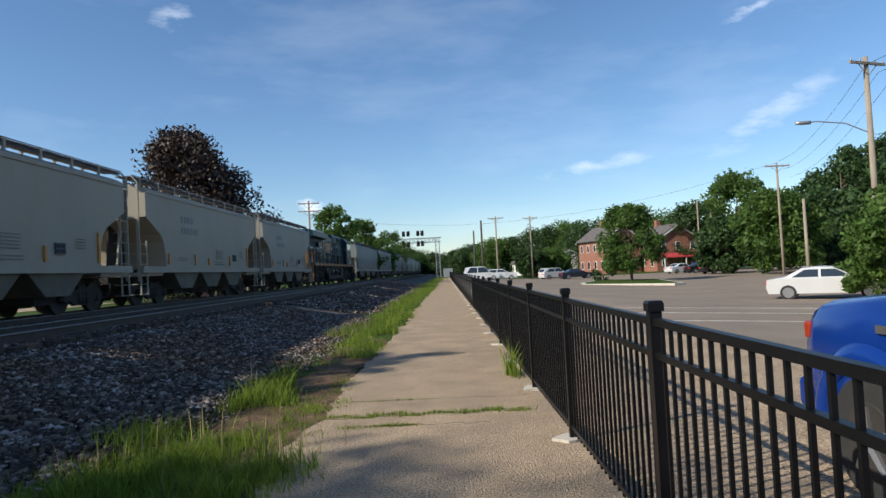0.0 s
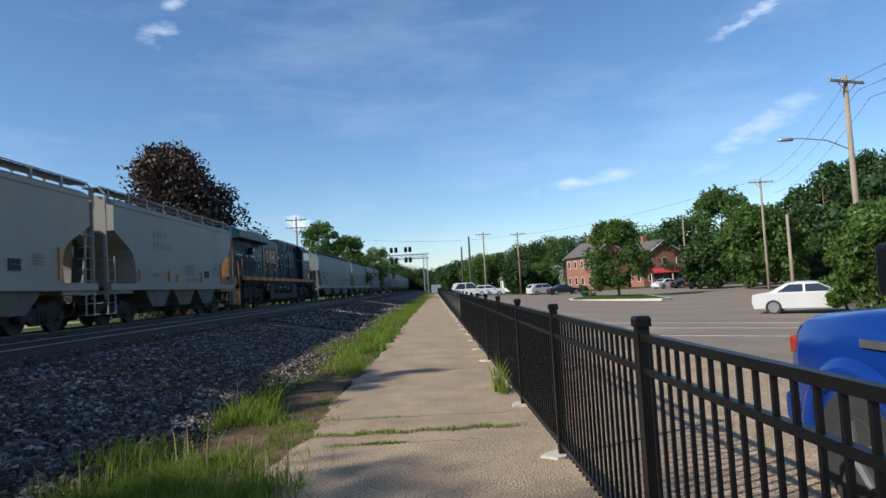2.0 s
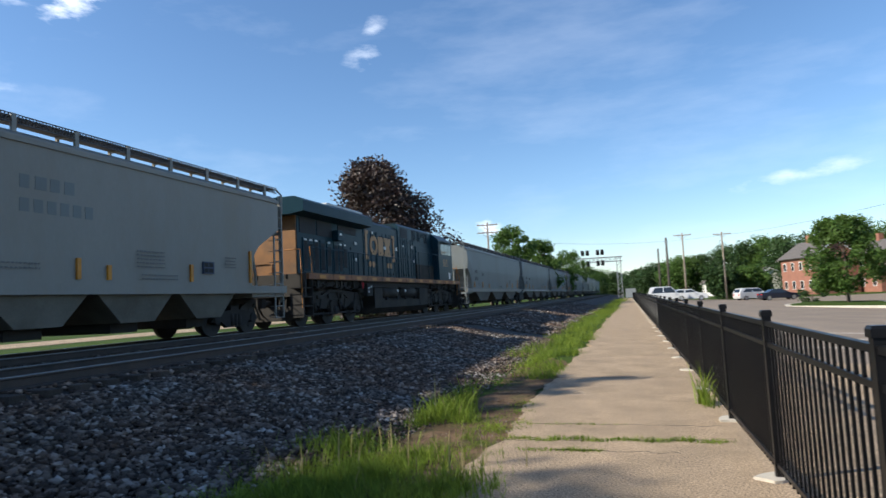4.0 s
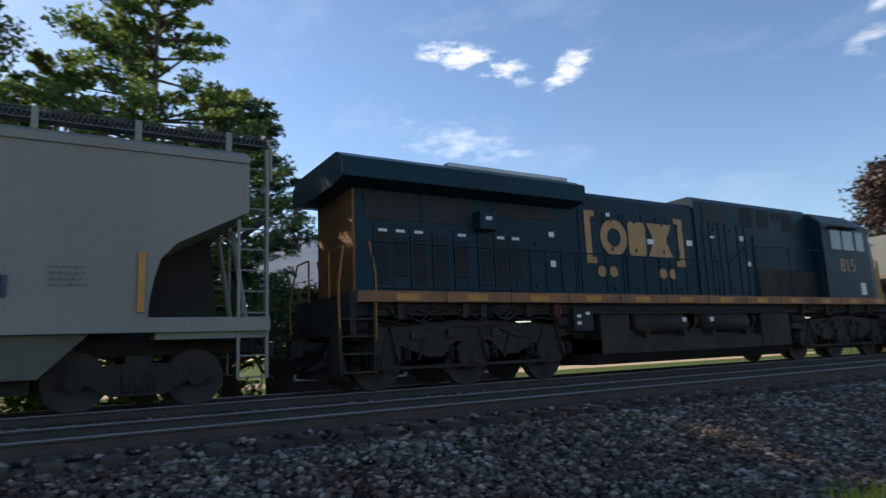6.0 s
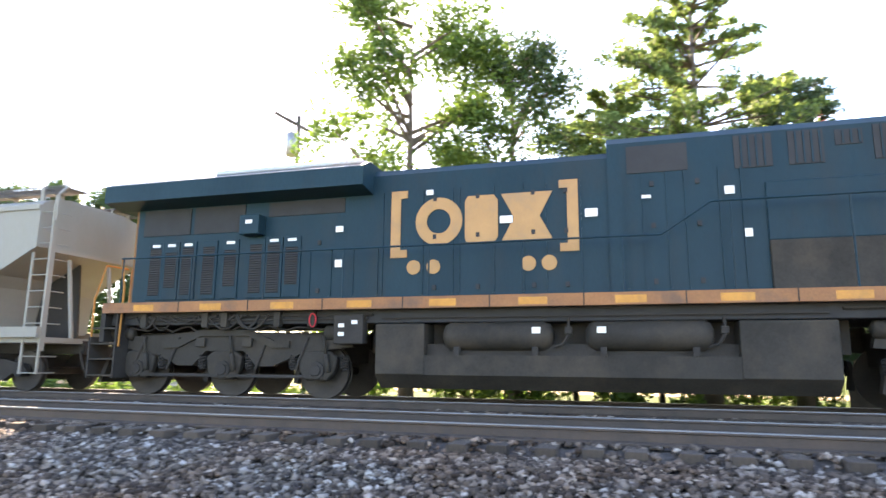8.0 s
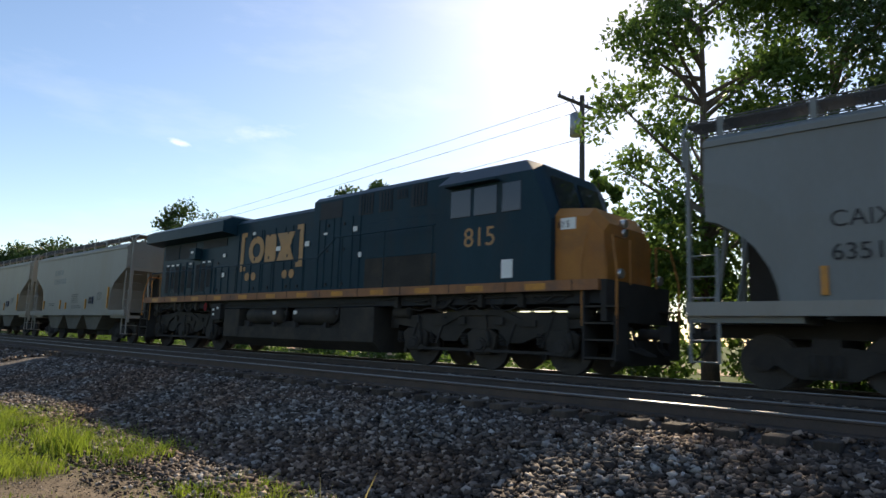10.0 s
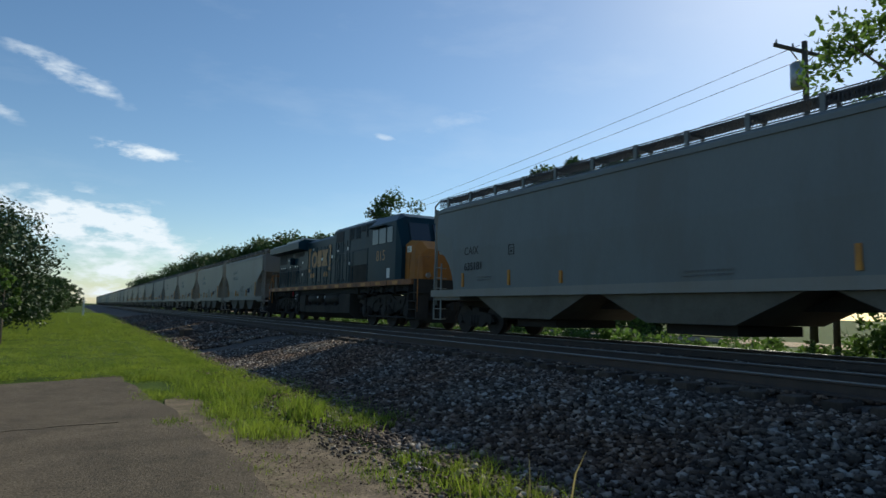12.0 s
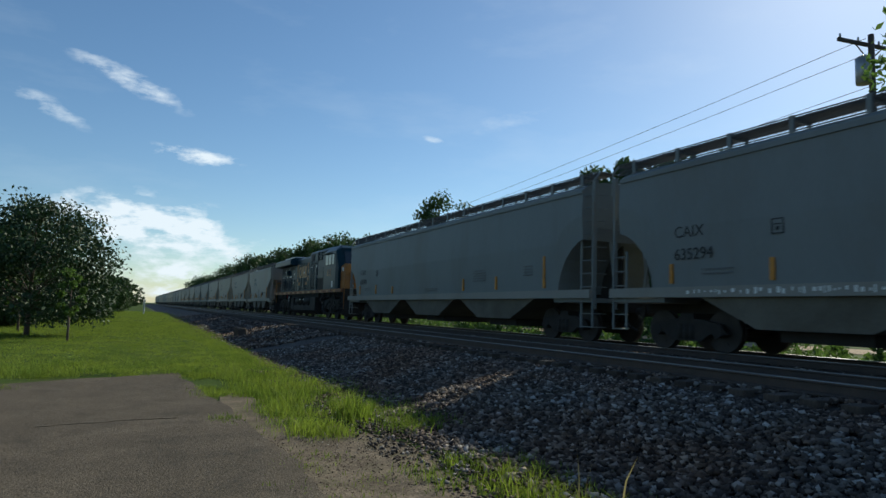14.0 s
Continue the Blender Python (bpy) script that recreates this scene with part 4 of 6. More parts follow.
def locomotive():
    """Six-axle diesel; its space has z = 0 on the rail, y = 0 at the rear sill, the cab towards +y."""
    c = thing("locomotive", "dark blue diesel locomotive with yellow ends and orange sill stripe", "locomotive", m=pose(FAR_X, START, RAIL_Z))
    TRAIN.append((c, START))
    LEN = 20.3
    bm = B()
    box(bm, -1.3, 1.3, 0.02, LEN, 1.44, 1.86, 0.02)
    part("underframe", bm, "grille", c)
    bm = B()
    for s in (-1, 1):
        box(bm, s * 1.53 - 0.03, s * 1.53 + 0.03, 0, LEN, 1.69, 1.90)
    box(bm, -1.5, 1.5, 0, 0.06, 1.69, 1.90)
    box(bm, -1.5, 1.5, LEN - 0.06, LEN, 1.69, 1.90)
    stripe = part("sill_stripe", bm, "sill_orange", c, "weathered orange stripe along the sill")
    k = 0.8
    while k < LEN - 1:
        bm = B()
        box(bm, 1.56, 1.564, k, k + 0.5, 1.72, 1.85)
        part("reflector_strip", bm, "reflector", stripe, "bright amber reflector strip")
        k += 1.62
    k = 1.9
    while k < LEN:
        bm = B()
        box(bm, 1.561, 1.566, k, k + 0.02, 1.69, 1.9)
        part("sill_joint", bm, "truck_iron", stripe)
        k += 1.62
    bm = B()
    box(bm, -1.5, 1.5, 0.06, LEN - 0.06, 1.86, 1.895)
    part("walkway", bm, "loco_gray", c, "grey walkway deck")
    # long hood
    HX = 1.0
    bm = B()
    prof = [(-HX, 1.9), (-HX, 4.40), (-HX + 0.12, 4.53), (HX - 0.12, 4.53), (HX, 4.40), (HX, 1.9)]
    loft(bm, [[(x, y, z) for x, z in prof] for y in (0.22, 10.45)], True, False)
    hood = part("hood", bm, "loco_blue", c)
    bm = B()
    prof = [(-HX - 0.05, 1.9), (-HX - 0.05, 4.64), (-HX + 0.10, 4.78), (HX - 0.10, 4.78), (HX + 0.05, 4.64), (HX + 0.05, 1.9)]
    loft(bm, [[(x, y, z) for x, z in prof] for y in (10.45, 16.1)], True, False)
    hood2 = part("blower_hood", bm, "loco_blue", c)
    bm = B()
    box(bm, -HX + 0.02, HX - 0.02, 0.15, 0.22, 1.9, 4.05)
    # the panel's shade under the overhang is put into its yellow
    part("rear_panel", bm, "shaded_yellow", c, "dark-stained yellow rear hood panel, shade in its colour")
    # radiator cab with wings
    bm = B()
    prof = [(-1.55, 4.10), (-1.55, 4.48), (-1.2, 4.65), (1.2, 4.65), (1.55, 4.48), (1.55, 4.10), (HX, 4.02), (-HX, 4.02)]
    loft(bm, [[(x, y, z) for x, z in prof] for y in (-0.25, 5.9)], True, False)
    wing = part("radiator_wing", bm, "loco_blue", c, "overhanging blue radiator wing")
    bm = B()
    box(bm, -1.2, 1.2, 2.3, 5.7, 4.64, 4.75, 0.03)
    part("radiator_top", bm, "roof_metal", wing, "pale metal radiator screen")
    for y0, y1, z0, z1 in ((0.40, 1.62, 3.42, 4.0), (1.72, 2.98, 3.42, 4.0), (3.55, 5.29, 3.70, 4.0)):
        bm = B()
        box(bm, HX - 0.02, HX + 0.02, y0, y1, z0, z1)
        part("intake_screen", bm, "grille", hood, "dark mesh intake screen")
    bm = B()
    box(bm, HX, HX + 0.28, 3.02, 3.48, 3.30, 3.72, 0.02)
    part("junction_box", bm, "loco_blue", hood)
    # louvred doors
    g = random.Random(3)
    for k, y in enumerate((0.79, 1.19, 1.62, 2.15, 2.68, 3.30, 3.72, 4.14)):
        bm = B()
        box(bm, HX - 0.01, HX + 0.03, y - 0.2, y + 0.2, 2.0, 3.26, 0.008)
        d = part("louvre_door", bm, "loco_blue", hood)
        top, bot = (3.12, 2.10) if k % 3 != 1 else (3.02, 2.26)
        bm = B()
        z = bot
        while z < top:
            vs = [bm.verts.new(p) for p in ((HX + 0.034, y - 0.14, z), (HX + 0.034, y + 0.14, z), (HX + 0.05, y + 0.14, z + 0.02), (HX + 0.05, y - 0.14, z + 0.02))]
            bm.faces.new(vs)
            z += 0.05
        box(bm, HX + 0.028, HX + 0.036, y - 0.14, y + 0.14, bot, top)
        part("louvre", bm, "grille", d, "dark louvre grille")
        if k in (0, 1, 2, 4, 6, 7):
            bm = B()
            box(bm, HX + 0.03, HX + 0.036, y - 0.1, y + 0.1, 3.16, 3.22)
            part("label_plate", bm, "white_paint", d)
    # door seams, hinges, latches
    for y in (4.55, 5.02, 5.5, 6.02, 6.12, 6.95, 7.55, 7.68, 8.35, 8.9, 9.32, 9.95, 10.5, 10.75, 11.05, 11.45, 11.75, 12.3, 12.65):
        bm = B()
        box(bm, (1.05 if y > 10.6 else 1.0), (1.05 if y > 10.6 else 1.0) + 0.022, y - 0.02, y + 0.02, 2.0, 4.05 if y > 6.1 else 2.95)
        part("door_seam", bm, "loco_blue", hood2 if y > 10.6 else hood)
    for y in (4.75, 7.2, 8.05, 9.1, 9.7, 11.2, 11.95):
        for z in (2.12, 3.1, 3.85):
            bm = B()
            box(bm, 1.0, (1.05 if y > 10.6 else 1.0) + 0.03, y - 0.035, y + 0.035, z - 0.045, z + 0.045)
            part("door_latch", bm, "grille", hood2 if y > 10.6 else hood)
    for y, z, w, h in ((5.2, 3.35, 0.16, 0.12), (7.1, 3.98, 0.14, 0.1), (8.6, 3.36, 0.24, 0.14), (10.15, 3.4, 0.22, 0.15), (11.1, 3.62, 0.16, 0.06), (12.45, 3.65, 0.16, 0.14), (5.2, 2.65, 0.15, 0.15), (3.25, 3.56, 0.16, 0.08), (12.7, 2.9, 0.12, 0.14), (13.6, 2.2, 0.3, 0.06)):
        bm = B()
        x = (1.085 if y > 10.6 else 1.045 if y != 3.25 else 1.29)
        box(bm, x - 0.02, x, y - w / 2, y + w / 2, z - h / 2, z + h / 2)
        part("label_plate", bm, "white_paint", hood2 if y > 10.6 else hood, "small white label plate")
    # emblem as plain shapes: brackets, three blocks, dots
    X = HX + 0.024
    for y, s in ((6.30, 1), (9.92, -1)):
        bm = B()
        a, b = sorted((y, y + s * 0.2))
        box(bm, X - 0.01, X, a, b, 2.72, 4.05)
        for z in (2.72, 3.90):
            a2, b2 = sorted((y + s * 0.2, y + s * 0.34))
            box(bm, X - 0.01, X, a2, b2, z, z + 0.15)
        part("emblem_bracket", bm, "logo_gold", hood, "faded gold painted bracket")
    bm = B()
    n = 28       # ring
    ring = [[(x, 7.28 + rr * math.cos(a), 3.40 + rr * math.sin(a)) for x, rr in ((X - 0.01, 0.24), (X - 0.01, 0.47), (X, 0.47), (X, 0.24))] for a in [2 * math.pi * i / n for i in range(n + 1)]]
    loft(bm, ring, True, False)
    part("emblem_shape", bm, "logo_gold", hood, "faded gold painted ring shape")
    bm = B()
    prism(bm, [(7.84, 2.94), (8.36, 2.94), (8.44, 3.05), (8.44, 3.76), (8.36, 3.86), (7.86, 3.86), (7.80, 3.76), (7.80, 3.05)], X - 0.01, X, "x")
    part("emblem_shape", bm, "logo_gold", hood, "faded gold painted block shape")
    bm = B()
    prism(bm, [(8.50, 2.94), (9.46, 2.94), (9.22, 3.40), (9.46, 3.86), (8.50, 3.86), (8.74, 3.40)], X - 0.01, X, "x")
    part("emblem_shape", bm, "logo_gold", hood, "faded gold painted waisted shape")
    for y in (6.78, 7.18, 9.0, 9.38):
        bm = B()
        tube(bm, (X - 0.01, y, 2.52), (X, y, 2.52), 0.14, n=18)
        part("emblem_dot", bm, "logo_gold", hood, "faded gold painted dot")
    # blower hood vents
    XB = HX + 0.05
    for y0, y1, z0, z1 in ((10.79, 11.81, 4.06, 4.56), (12.56, 13.15, 4.02, 4.6), (13.4, 13.93, 4.02, 4.6), (14.1, 14.5, 4.3, 4.56), (14.65, 15.2, 4.02, 4.6)):
        bm = B()
        box(bm, XB - 0.02, XB + 0.015, y0, y1, z0, z1)
        v = part("vent", bm, "grille", hood2, "dark louvred vent")
        bm = B()
        k = y0 + 0.1
        while k < y1 - 0.05 and y0 > 12:
            box(bm, XB + 0.013, XB + 0.03, k, k + 0.03, z0 + 0.02, z1 - 0.02)
            k += 0.12
        if y0 > 12:
            part("vent_bar", bm, "loco_blue", v)
        else:
            bm.free()
    for y0, y1 in ((13.55, 14.1), (15.2, 15.7)):
        for k in range(4):
            bm = B()
            box(bm, XB - 0.01, XB + 0.03, y0, y1, 2.35 + 0.09 * k, 2.39 + 0.09 * k)
            part("slat", bm, "grille", hood2)
    bm = B()
    box(bm, XB - 0.02, XB + 0.09, 13.0, 16.0, 1.92, 2.75, 0.02)
    part("step_box", bm, "loco_gray", c, "grey equipment box beside the walkway")
    bm = B()
    box(bm, XB - 0.02, XB + 0.05, 13.0, 16.0, 2.75, 3.75, 0.02)
    part("cabinet_door", bm, "loco_blue", c)
    # cab
    bm = B()
    secs = []
    for y, top in ((16.0, 4.62), (16.1, 4.68), (18.3, 4.68), (18.75, 4.5), (19.15, 3.35)):
        x = 1.5 if y < 19 else 1.42
        secs.append([(-x, y, 1.9), (-x, y, min(4.3, top - 0.15)), (-x + 0.42, y, top), (x - 0.42, y, top), (x, y, min(4.3, top - 0.15)), (x, y, 1.9)])
    loft(bm, secs, True, False)
    cab = part("cab", bm, "loco_blue", c)
    for y0, y1 in ((16.45, 17.05), (17.15, 17.8), (17.95, 18.45)):
        bm = B()
        box(bm, 1.49, 1.52, y0, y1, 3.45, 4.1, 0.01)
        part("window", bm, "pane", cab, "dark cab side window")
    bm = B()
    box(bm, 1.5, 1.75, 16.4, 17.9, 4.16, 4.2)
    part("sunshade", bm, "loco_blue", cab)
    for x0, x1 in ((0.1, 1.0), (-1.0, -0.1)):
        bm = B()
        vs = [bm.verts.new(p) for p in ((x0, 18.86, 4.24), (x1, 18.86, 4.24), (x1, 19.13, 3.46), (x0, 19.13, 3.46))]
        bm.faces.new(vs)
        ext = bmesh.ops.extrude_face_region(bm, geom=bm.faces[:])
        bmesh.ops.translate(bm, vec=(0, 0.03, 0.01), verts=[v for v in ext["geom"] if isinstance(v, bmesh.types.BMVert)])
        part("windshield", bm, "pane", cab, "dark windshield pane")
    letters(cab, "815", 1.503, 16.85, 2.75, 0.62, "logo_gold", "cab_number", "faded gold cab number")
    bm = B()
    box(bm, 1.49, 1.505, 17.95, 18.25, 2.0, 2.4)
    part("label_plate", bm, "white_paint", cab)
    # nose
    bm = B()
    loft(bm, [[(-w, y, 1.9), (-w, y, t - 0.2), (-w + 0.25, y, t), (w - 0.25, y, t), (w, y, t - 0.2), (w, y, 1.9)] for y, w, t in ((19.0, 1.25, 3.5), (19.9, 1.2, 3.42), (20.15, 1.05, 3.1), (20.2, 1.0, 2.4))], True, False)
    nose = part("nose", bm, "loco_yellow", c, "yellow short nose with number board")
    bm = B()
    box(bm, 1.21, 1.235, 19.15, 19.62, 2.98, 3.22)
    nb = part("number_board", bm, "white_paint", nose, "white number board")
    letters(nb, "815", 1.237, 19.19, 3.02, 0.2, "letter_dark", "board_number")
    for z in (2.98, 3.18):
        bm = B()
        tube(bm, (0.2, 20.1, z), (0.2, 20.22, z - 0.01), 0.09, n=12)
        part("headlight", bm, "alloy", nose, "chromed headlight")
    for x in (-0.9, 0.9):
        bm = B()
        tube(bm, (x, 20.4, 2.05), (x, 20.48, 2.05), 0.1, n=12)
        part("ditch_light", bm, "alloy", c, "chromed ditch light")
    # end platforms, steps, handrails
    for end, s in ((0.0, 1), (LEN, -1)):
        bm = B()
        box(bm, -1.45, 1.45, min(end, end - s * 0.12), max(end, end - s * 0.12), 1.1, 1.9)
        part("end_plate", bm, "truck_iron", c)
        bm = B()
        tube(bm, (0, end - s * 0.1, 0.88), (0, end - s * 0.75, 0.88), 0.11, n=8)
        box(bm, -0.16, 0.16, end - s * 0.7 - 0.12, end - s * 0.7 + 0.12, 0.72, 1.04)
        part("coupler", bm, "truck_iron", c)
        for x in (-0.7, -0.45, 0.45, 0.7, 0.95):
            bm = B()
            pipe(bm, [(x, end - s * 0.12, 1.0), (x + 0.05, end - s * 0.3, 0.6), (x * 0.6, end - s * 0.55, 0.45)], 0.028)
            part("brake_hose", bm, "truck_iron", c)
        bm = B()
        prism(bm, [(-1.3, 0.25), (1.3, 0.25), (1.1, 0.75), (-1.1, 0.75)], min(end - s * 0.2, end - s * 0.1), max(end - s * 0.2, end - s * 0.1), "y")
        part("pilot", bm, "truck_iron", c)
        for x in (1.0, -1.4):
            bm = B()
            box(bm, x - 0.02, x + 0.5, end + s * 0.35 - 0.02, end + s * 0.35 + 0.02, 0.35, 1.7)
            box(bm, x - 0.02, x + 0.5, end - s * 0.32 - 0.02, end - s * 0.32 + 0.02, 0.35, 1.2)
            part("step_side", bm, "truck_iron", c)
            for z in (0.38, 0.72, 1.04, 1.36):
                bm = B()
                box(bm, x, x + 0.48, min(end - s * 0.3, end + s * 0.33), max(end - s * 0.3, end + s * 0.33), z, z + 0.035)
                part("step", bm, "loco_gray", c)
        for x in (1.45, -1.45):
            bm = B()
            pipe(bm, [(x, end - s * 0.32, 0.6), (x, end - s * 0.34, 2.0), (x - math.copysign(0.1, x), end - s * 0.2, 2.75), (x * 0.5, end - s * 0.2, 2.75)], 0.022)
            part("grab_rail", bm, "loco_yellow", c, "yellow grab rail")
            bm = B()
            pipe(bm, [(x, end + s * 0.4, 1.0), (x, end + s * 0.42, 2.2), (x, end + s * 0.3, 2.86)], 0.022)
            part("grab_rail", bm, "loco_yellow", c, "yellow grab rail")
        for x in (-0.6, 0.6):
            bm = B()
            tube(bm, (x, end - s * 0.2, 1.85), (x, end - s * 0.2, 2.75), 0.022, n=6)
            part("stanchion", bm, "loco_yellow", c)
    for s in (1, -1):
        bm = B()
        x = s * 1.46
        pipe(bm, [(x, 0.3, 2.86), (x, 11.3, 2.86), (x, 12.1, 3.38), (x, 15.9, 3.38)], 0.02)
        k = 0.35
        while k < 15.9:
            z = 2.86 if k < 11.3 else 2.86 + min(0.52, (k - 11.3) * 0.65)
            tube(bm, (x, k, 1.88), (x, k, z), 0.017, n=6)
            k += 1.72
        part("handrail", bm, "loco_blue", c, "thin blue handrail along the walkway")
    # fuel tank, air reservoirs
    bm = B()
    prism(bm, [(-1.4, 0.85), (-1.4, 0.5), (-1.1, 0.25), (1.1, 0.25), (1.4, 0.5), (1.4, 0.85)], 6.2, 13.8, "y")
    tank = part("fuel_tank", bm, "loco_gray", c, "dark grey fuel tank")
    for y0, y1 in ((6.2, 7.15), (12.4, 13.8)):
        bm = B()
        box(bm, -1.42, 1.42, y0, y1, 0.5, 1.42, 0.02)
        part("equipment_box", bm, "loco_gray", tank)
    bm = B()
    box(bm, -0.8, 0.8, 5.9, 14.1, 0.9, 1.46)
    part("centre_sill", bm, "truck_iron", c)
    bm = B()
    box(bm, -1.2, 1.2, 7.15, 12.4, 0.6, 1.05)
    part("tank_top", bm, "truck_iron", tank)
    for y0, y1 in ((7.45, 9.45), (10.0, 12.05)):
        bm = B()
        secs = []
        for y, r in ((y0, 0.1), (y0 + 0.05, 0.2), (y0 + 0.16, 0.27), (y1 - 0.16, 0.27), (y1 - 0.05, 0.2), (y1, 0.1)):
            secs.append([(1.14 + r * math.cos(a), y, 1.2 + r * math.sin(a)) for a in [2 * math.pi * i / 20 for i in range(20)]])
        loft(bm, secs)
        res = part("air_reservoir", bm, "loco_gray", c, "grey cylindrical air reservoir")
        bm = B()
        bm.free()
        for y in (y0 + 0.3, y1 - 0.3):
            bm = B()
            box(bm, 1.3, 1.42, y - 0.05, y + 0.05, 0.85, 1.0)
            part("strap", bm, "truck_iron", res)
        bm = B()
        a, b = (y1 - 0.35, y1 - 0.2) if y0 < 9 else (y0 + 0.2, y0 + 0.35)
        box(bm, 1.38, 1.405, a, b, 1.22, 1.34)
        part("label_plate", bm, "white_paint", res)
    # trucks
    for base in (0.68, 15.05):
        yc = base + 2.1
        for s in (1, -1):
            bm = B()
            out = [(base - 0.75, 1.0), (base - 0.7, 1.2), (base + 0.5, 1.24), (base + 1.2, 1.30), (base + 3.0, 1.30), (base + 3.7, 1.24), (base + 4.9, 1.2), (base + 4.95, 1.0), (base + 4.45, 0.95), (base + 3.8, 0.85),
                   (base + 3.2, 0.62), (base + 2.85, 0.62), (base + 2.55, 0.92), (base + 1.65, 0.92), (base + 1.35, 0.62), (base + 1.0, 0.62), (base + 0.4, 0.85), (base - 0.25, 0.95)]
            prism(bm, out, s * 1.06 - 0.08, s * 1.06 + 0.08, "x")
            fr = part("bogie_side_frame", bm, "loco_gray", c, "dark grey cast bogie side frame")
            bm = B()
            prism(bm, [(base + 0.6, 0.98), (base + 1.0, 0.98), (base + 1.55, 1.22), (base + 2.65, 1.22), (base + 3.2, 0.98), (base + 3.6, 0.98), (base + 3.6, 1.12), (base + 3.25, 1.12), (base + 2.7, 1.34), (base + 1.5, 1.34), (base + 0.95, 1.12), (base + 0.6, 1.12)], s * 1.16 - 0.04, s * 1.16 + 0.04, "x")
            part("equaliser", bm, "loco_gray", fr)
            for ax in (0, 2.1, 4.2):
                u = base + ax
                bm = B()
                out = [(u - 0.42, 0.80), (u - 0.36, 0.50), (u - 0.22, 0.36), (u + 0.22, 0.36), (u + 0.36, 0.50), (u + 0.42, 0.80), (u + 0.24, 0.92), (u - 0.24, 0.92)]
                prism(bm, out, s * 1.06 - 0.07, s * 1.06 + 0.10, "x")
                bmesh.ops.bevel(bm, geom=bm.edges[:], offset=0.025, segments=1, affect="EDGES")
                ab = part("axle_box", bm, "loco_gray", fr)
                bm = B()
                tube(bm, (s * 1.12, u, 0.55), (s * 1.20, u, 0.55), 0.185, 0.165, 18)
                tube(bm, (s * 1.20, u, 0.55), (s * 1.225, u, 0.55), 0.11, 0.10, 14)
                part("bearing_cap", bm, "truck_iron", ab, "round dark bearing cap")
                for d in (-0.07, 0.07):
                    for e in (-0.1, 0.1):
                        bm = B()
                        tube(bm, (s * 1.19, u + d * 1.4, 0.55 + e), (s * 1.215, u + d * 1.4, 0.55 + e), 0.022, n=6)
                        part("bolt", bm, "wheel_steel", ab)
                for d in (-0.55, 0.55):
                    bm = B()
                    pts = [(s * (1.08 + 0.075 * math.cos(a)), u + d + 0.075 * math.sin(a), 0.56 + 0.27 * a / (10 * math.pi)) for a in [math.pi * i / 4 for i in range(41)]]
                    pipe(bm, pts, 0.022, 4)
                    part("coil_spring", bm, "truck_iron", fr)
                bm = B()
                tube(bm, (s * 1.24, u + 0.3, 0.52), (s * 1.22, u + 0.22, 0.86), 0.045, n=8)
                tube(bm, (s * 1.22, u + 0.22, 0.86), (s * 1.19, u + 0.14, 1.22), 0.026, n=8)
                part("damper", bm, "loco_gray", fr)
                bm = B()
                prism(bm, [(u - 0.62, 0.30), (u - 0.52, 0.28), (u - 0.48, 0.55), (u - 0.53, 0.80), (u - 0.60, 0.80), (u - 0.58, 0.55)], s * 0.85 - 0.07, s * 0.85 + 0.07, "x")
                part("brake_shoe", bm, "truck_iron", fr)
            for ax in (-0.45, 4.65):
                bm = B()
                secs = [[(s * 1.12 + r * math.cos(a), base + ax + d, 1.28 + r * math.sin(a)) for a in [2 * math.pi * i / 14 for i in range(14)]] for d, r in ((-0.3, 0.08), (-0.26, 0.145), (0.2, 0.145), (0.22, 0.16), (0.26, 0.16), (0.3, 0.06))]
                loft(bm, secs)
                part("brake_cylinder", bm, "loco_gray", fr)
            for d in (0.15, 1.0, 3.1, 4.0):
                bm = B()
                tube(bm, (s * 1.15, base + d, 1.2), (s * 1.17, base + d - 0.25, 0.55), 0.03, n=6)
                part("brake_rod", bm, "truck_iron", fr)
            for d in (1.55, 2.65):
                bm = B()
                box(bm, s * 1.19 - 0.03, s * 1.19 + 0.03, base + d - 0.11, base + d + 0.11, 1.0, 1.18, 0.015)
                part("lug", bm, "loco_gray", fr)
            bm = B()
            pts = [(s * 1.2, base - 0.4 + 5.0 * i / 24, 1.36 + 0.05 * math.sin(i * 1.9) + 0.03 * math.sin(i * 4.1)) for i in range(25)]
            pipe(bm, pts, 0.018, 5)
            part("brake_pipe", bm, "truck_iron", fr)
            bm = B()
            prism(bm, [(base - 0.15, 0.40), (base + 4.35, 0.40), (base + 4.35, 0.46), (base - 0.15, 0.46)], s * 1.16 - 0.02, s * 1.16 + 0.02, "x")
            part("tie_bar", bm, "truck_iron", fr)
        bm = B()
        box(bm, -0.8, 0.8, base - 0.3, base + 4.5, 0.7, 1.3)
        part("bogie_bolster", bm, "truck_iron", c)
        for ax in (0, 2.1, 4.2):
            WHEELS.append((wheelset(c, base + ax, 0.53), 0.53, START))
    g = random.Random(8)
    for k in range(22):
        y = g.uniform(0.5, 5.6) if k < 12 else g.uniform(14.2, 19.2)
        w, dip = g.uniform(0.4, 1.1), g.uniform(0.06, 0.3)
        bm = B()
        bent(bm, [(1.36, y + w * i / 8, 1.62 - dip * 4 * (i / 8) * (1 - i / 8)) for i in range(9)], g.choice((0.014, 0.02, 0.026)), 5)
        part("air_hose", bm, "truck_iron", c)
    for z, r, y0, y1 in ((1.60, 0.028, 0.5, 6.1), (1.52, 0.02, 0.7, 6.0), (1.60, 0.028, 13.9, 19.6), (1.53, 0.02, 6.3, 13.7)):
        bm = B()
        tube(bm, (1.33, y0, z), (1.33, y1, z), r, n=6)
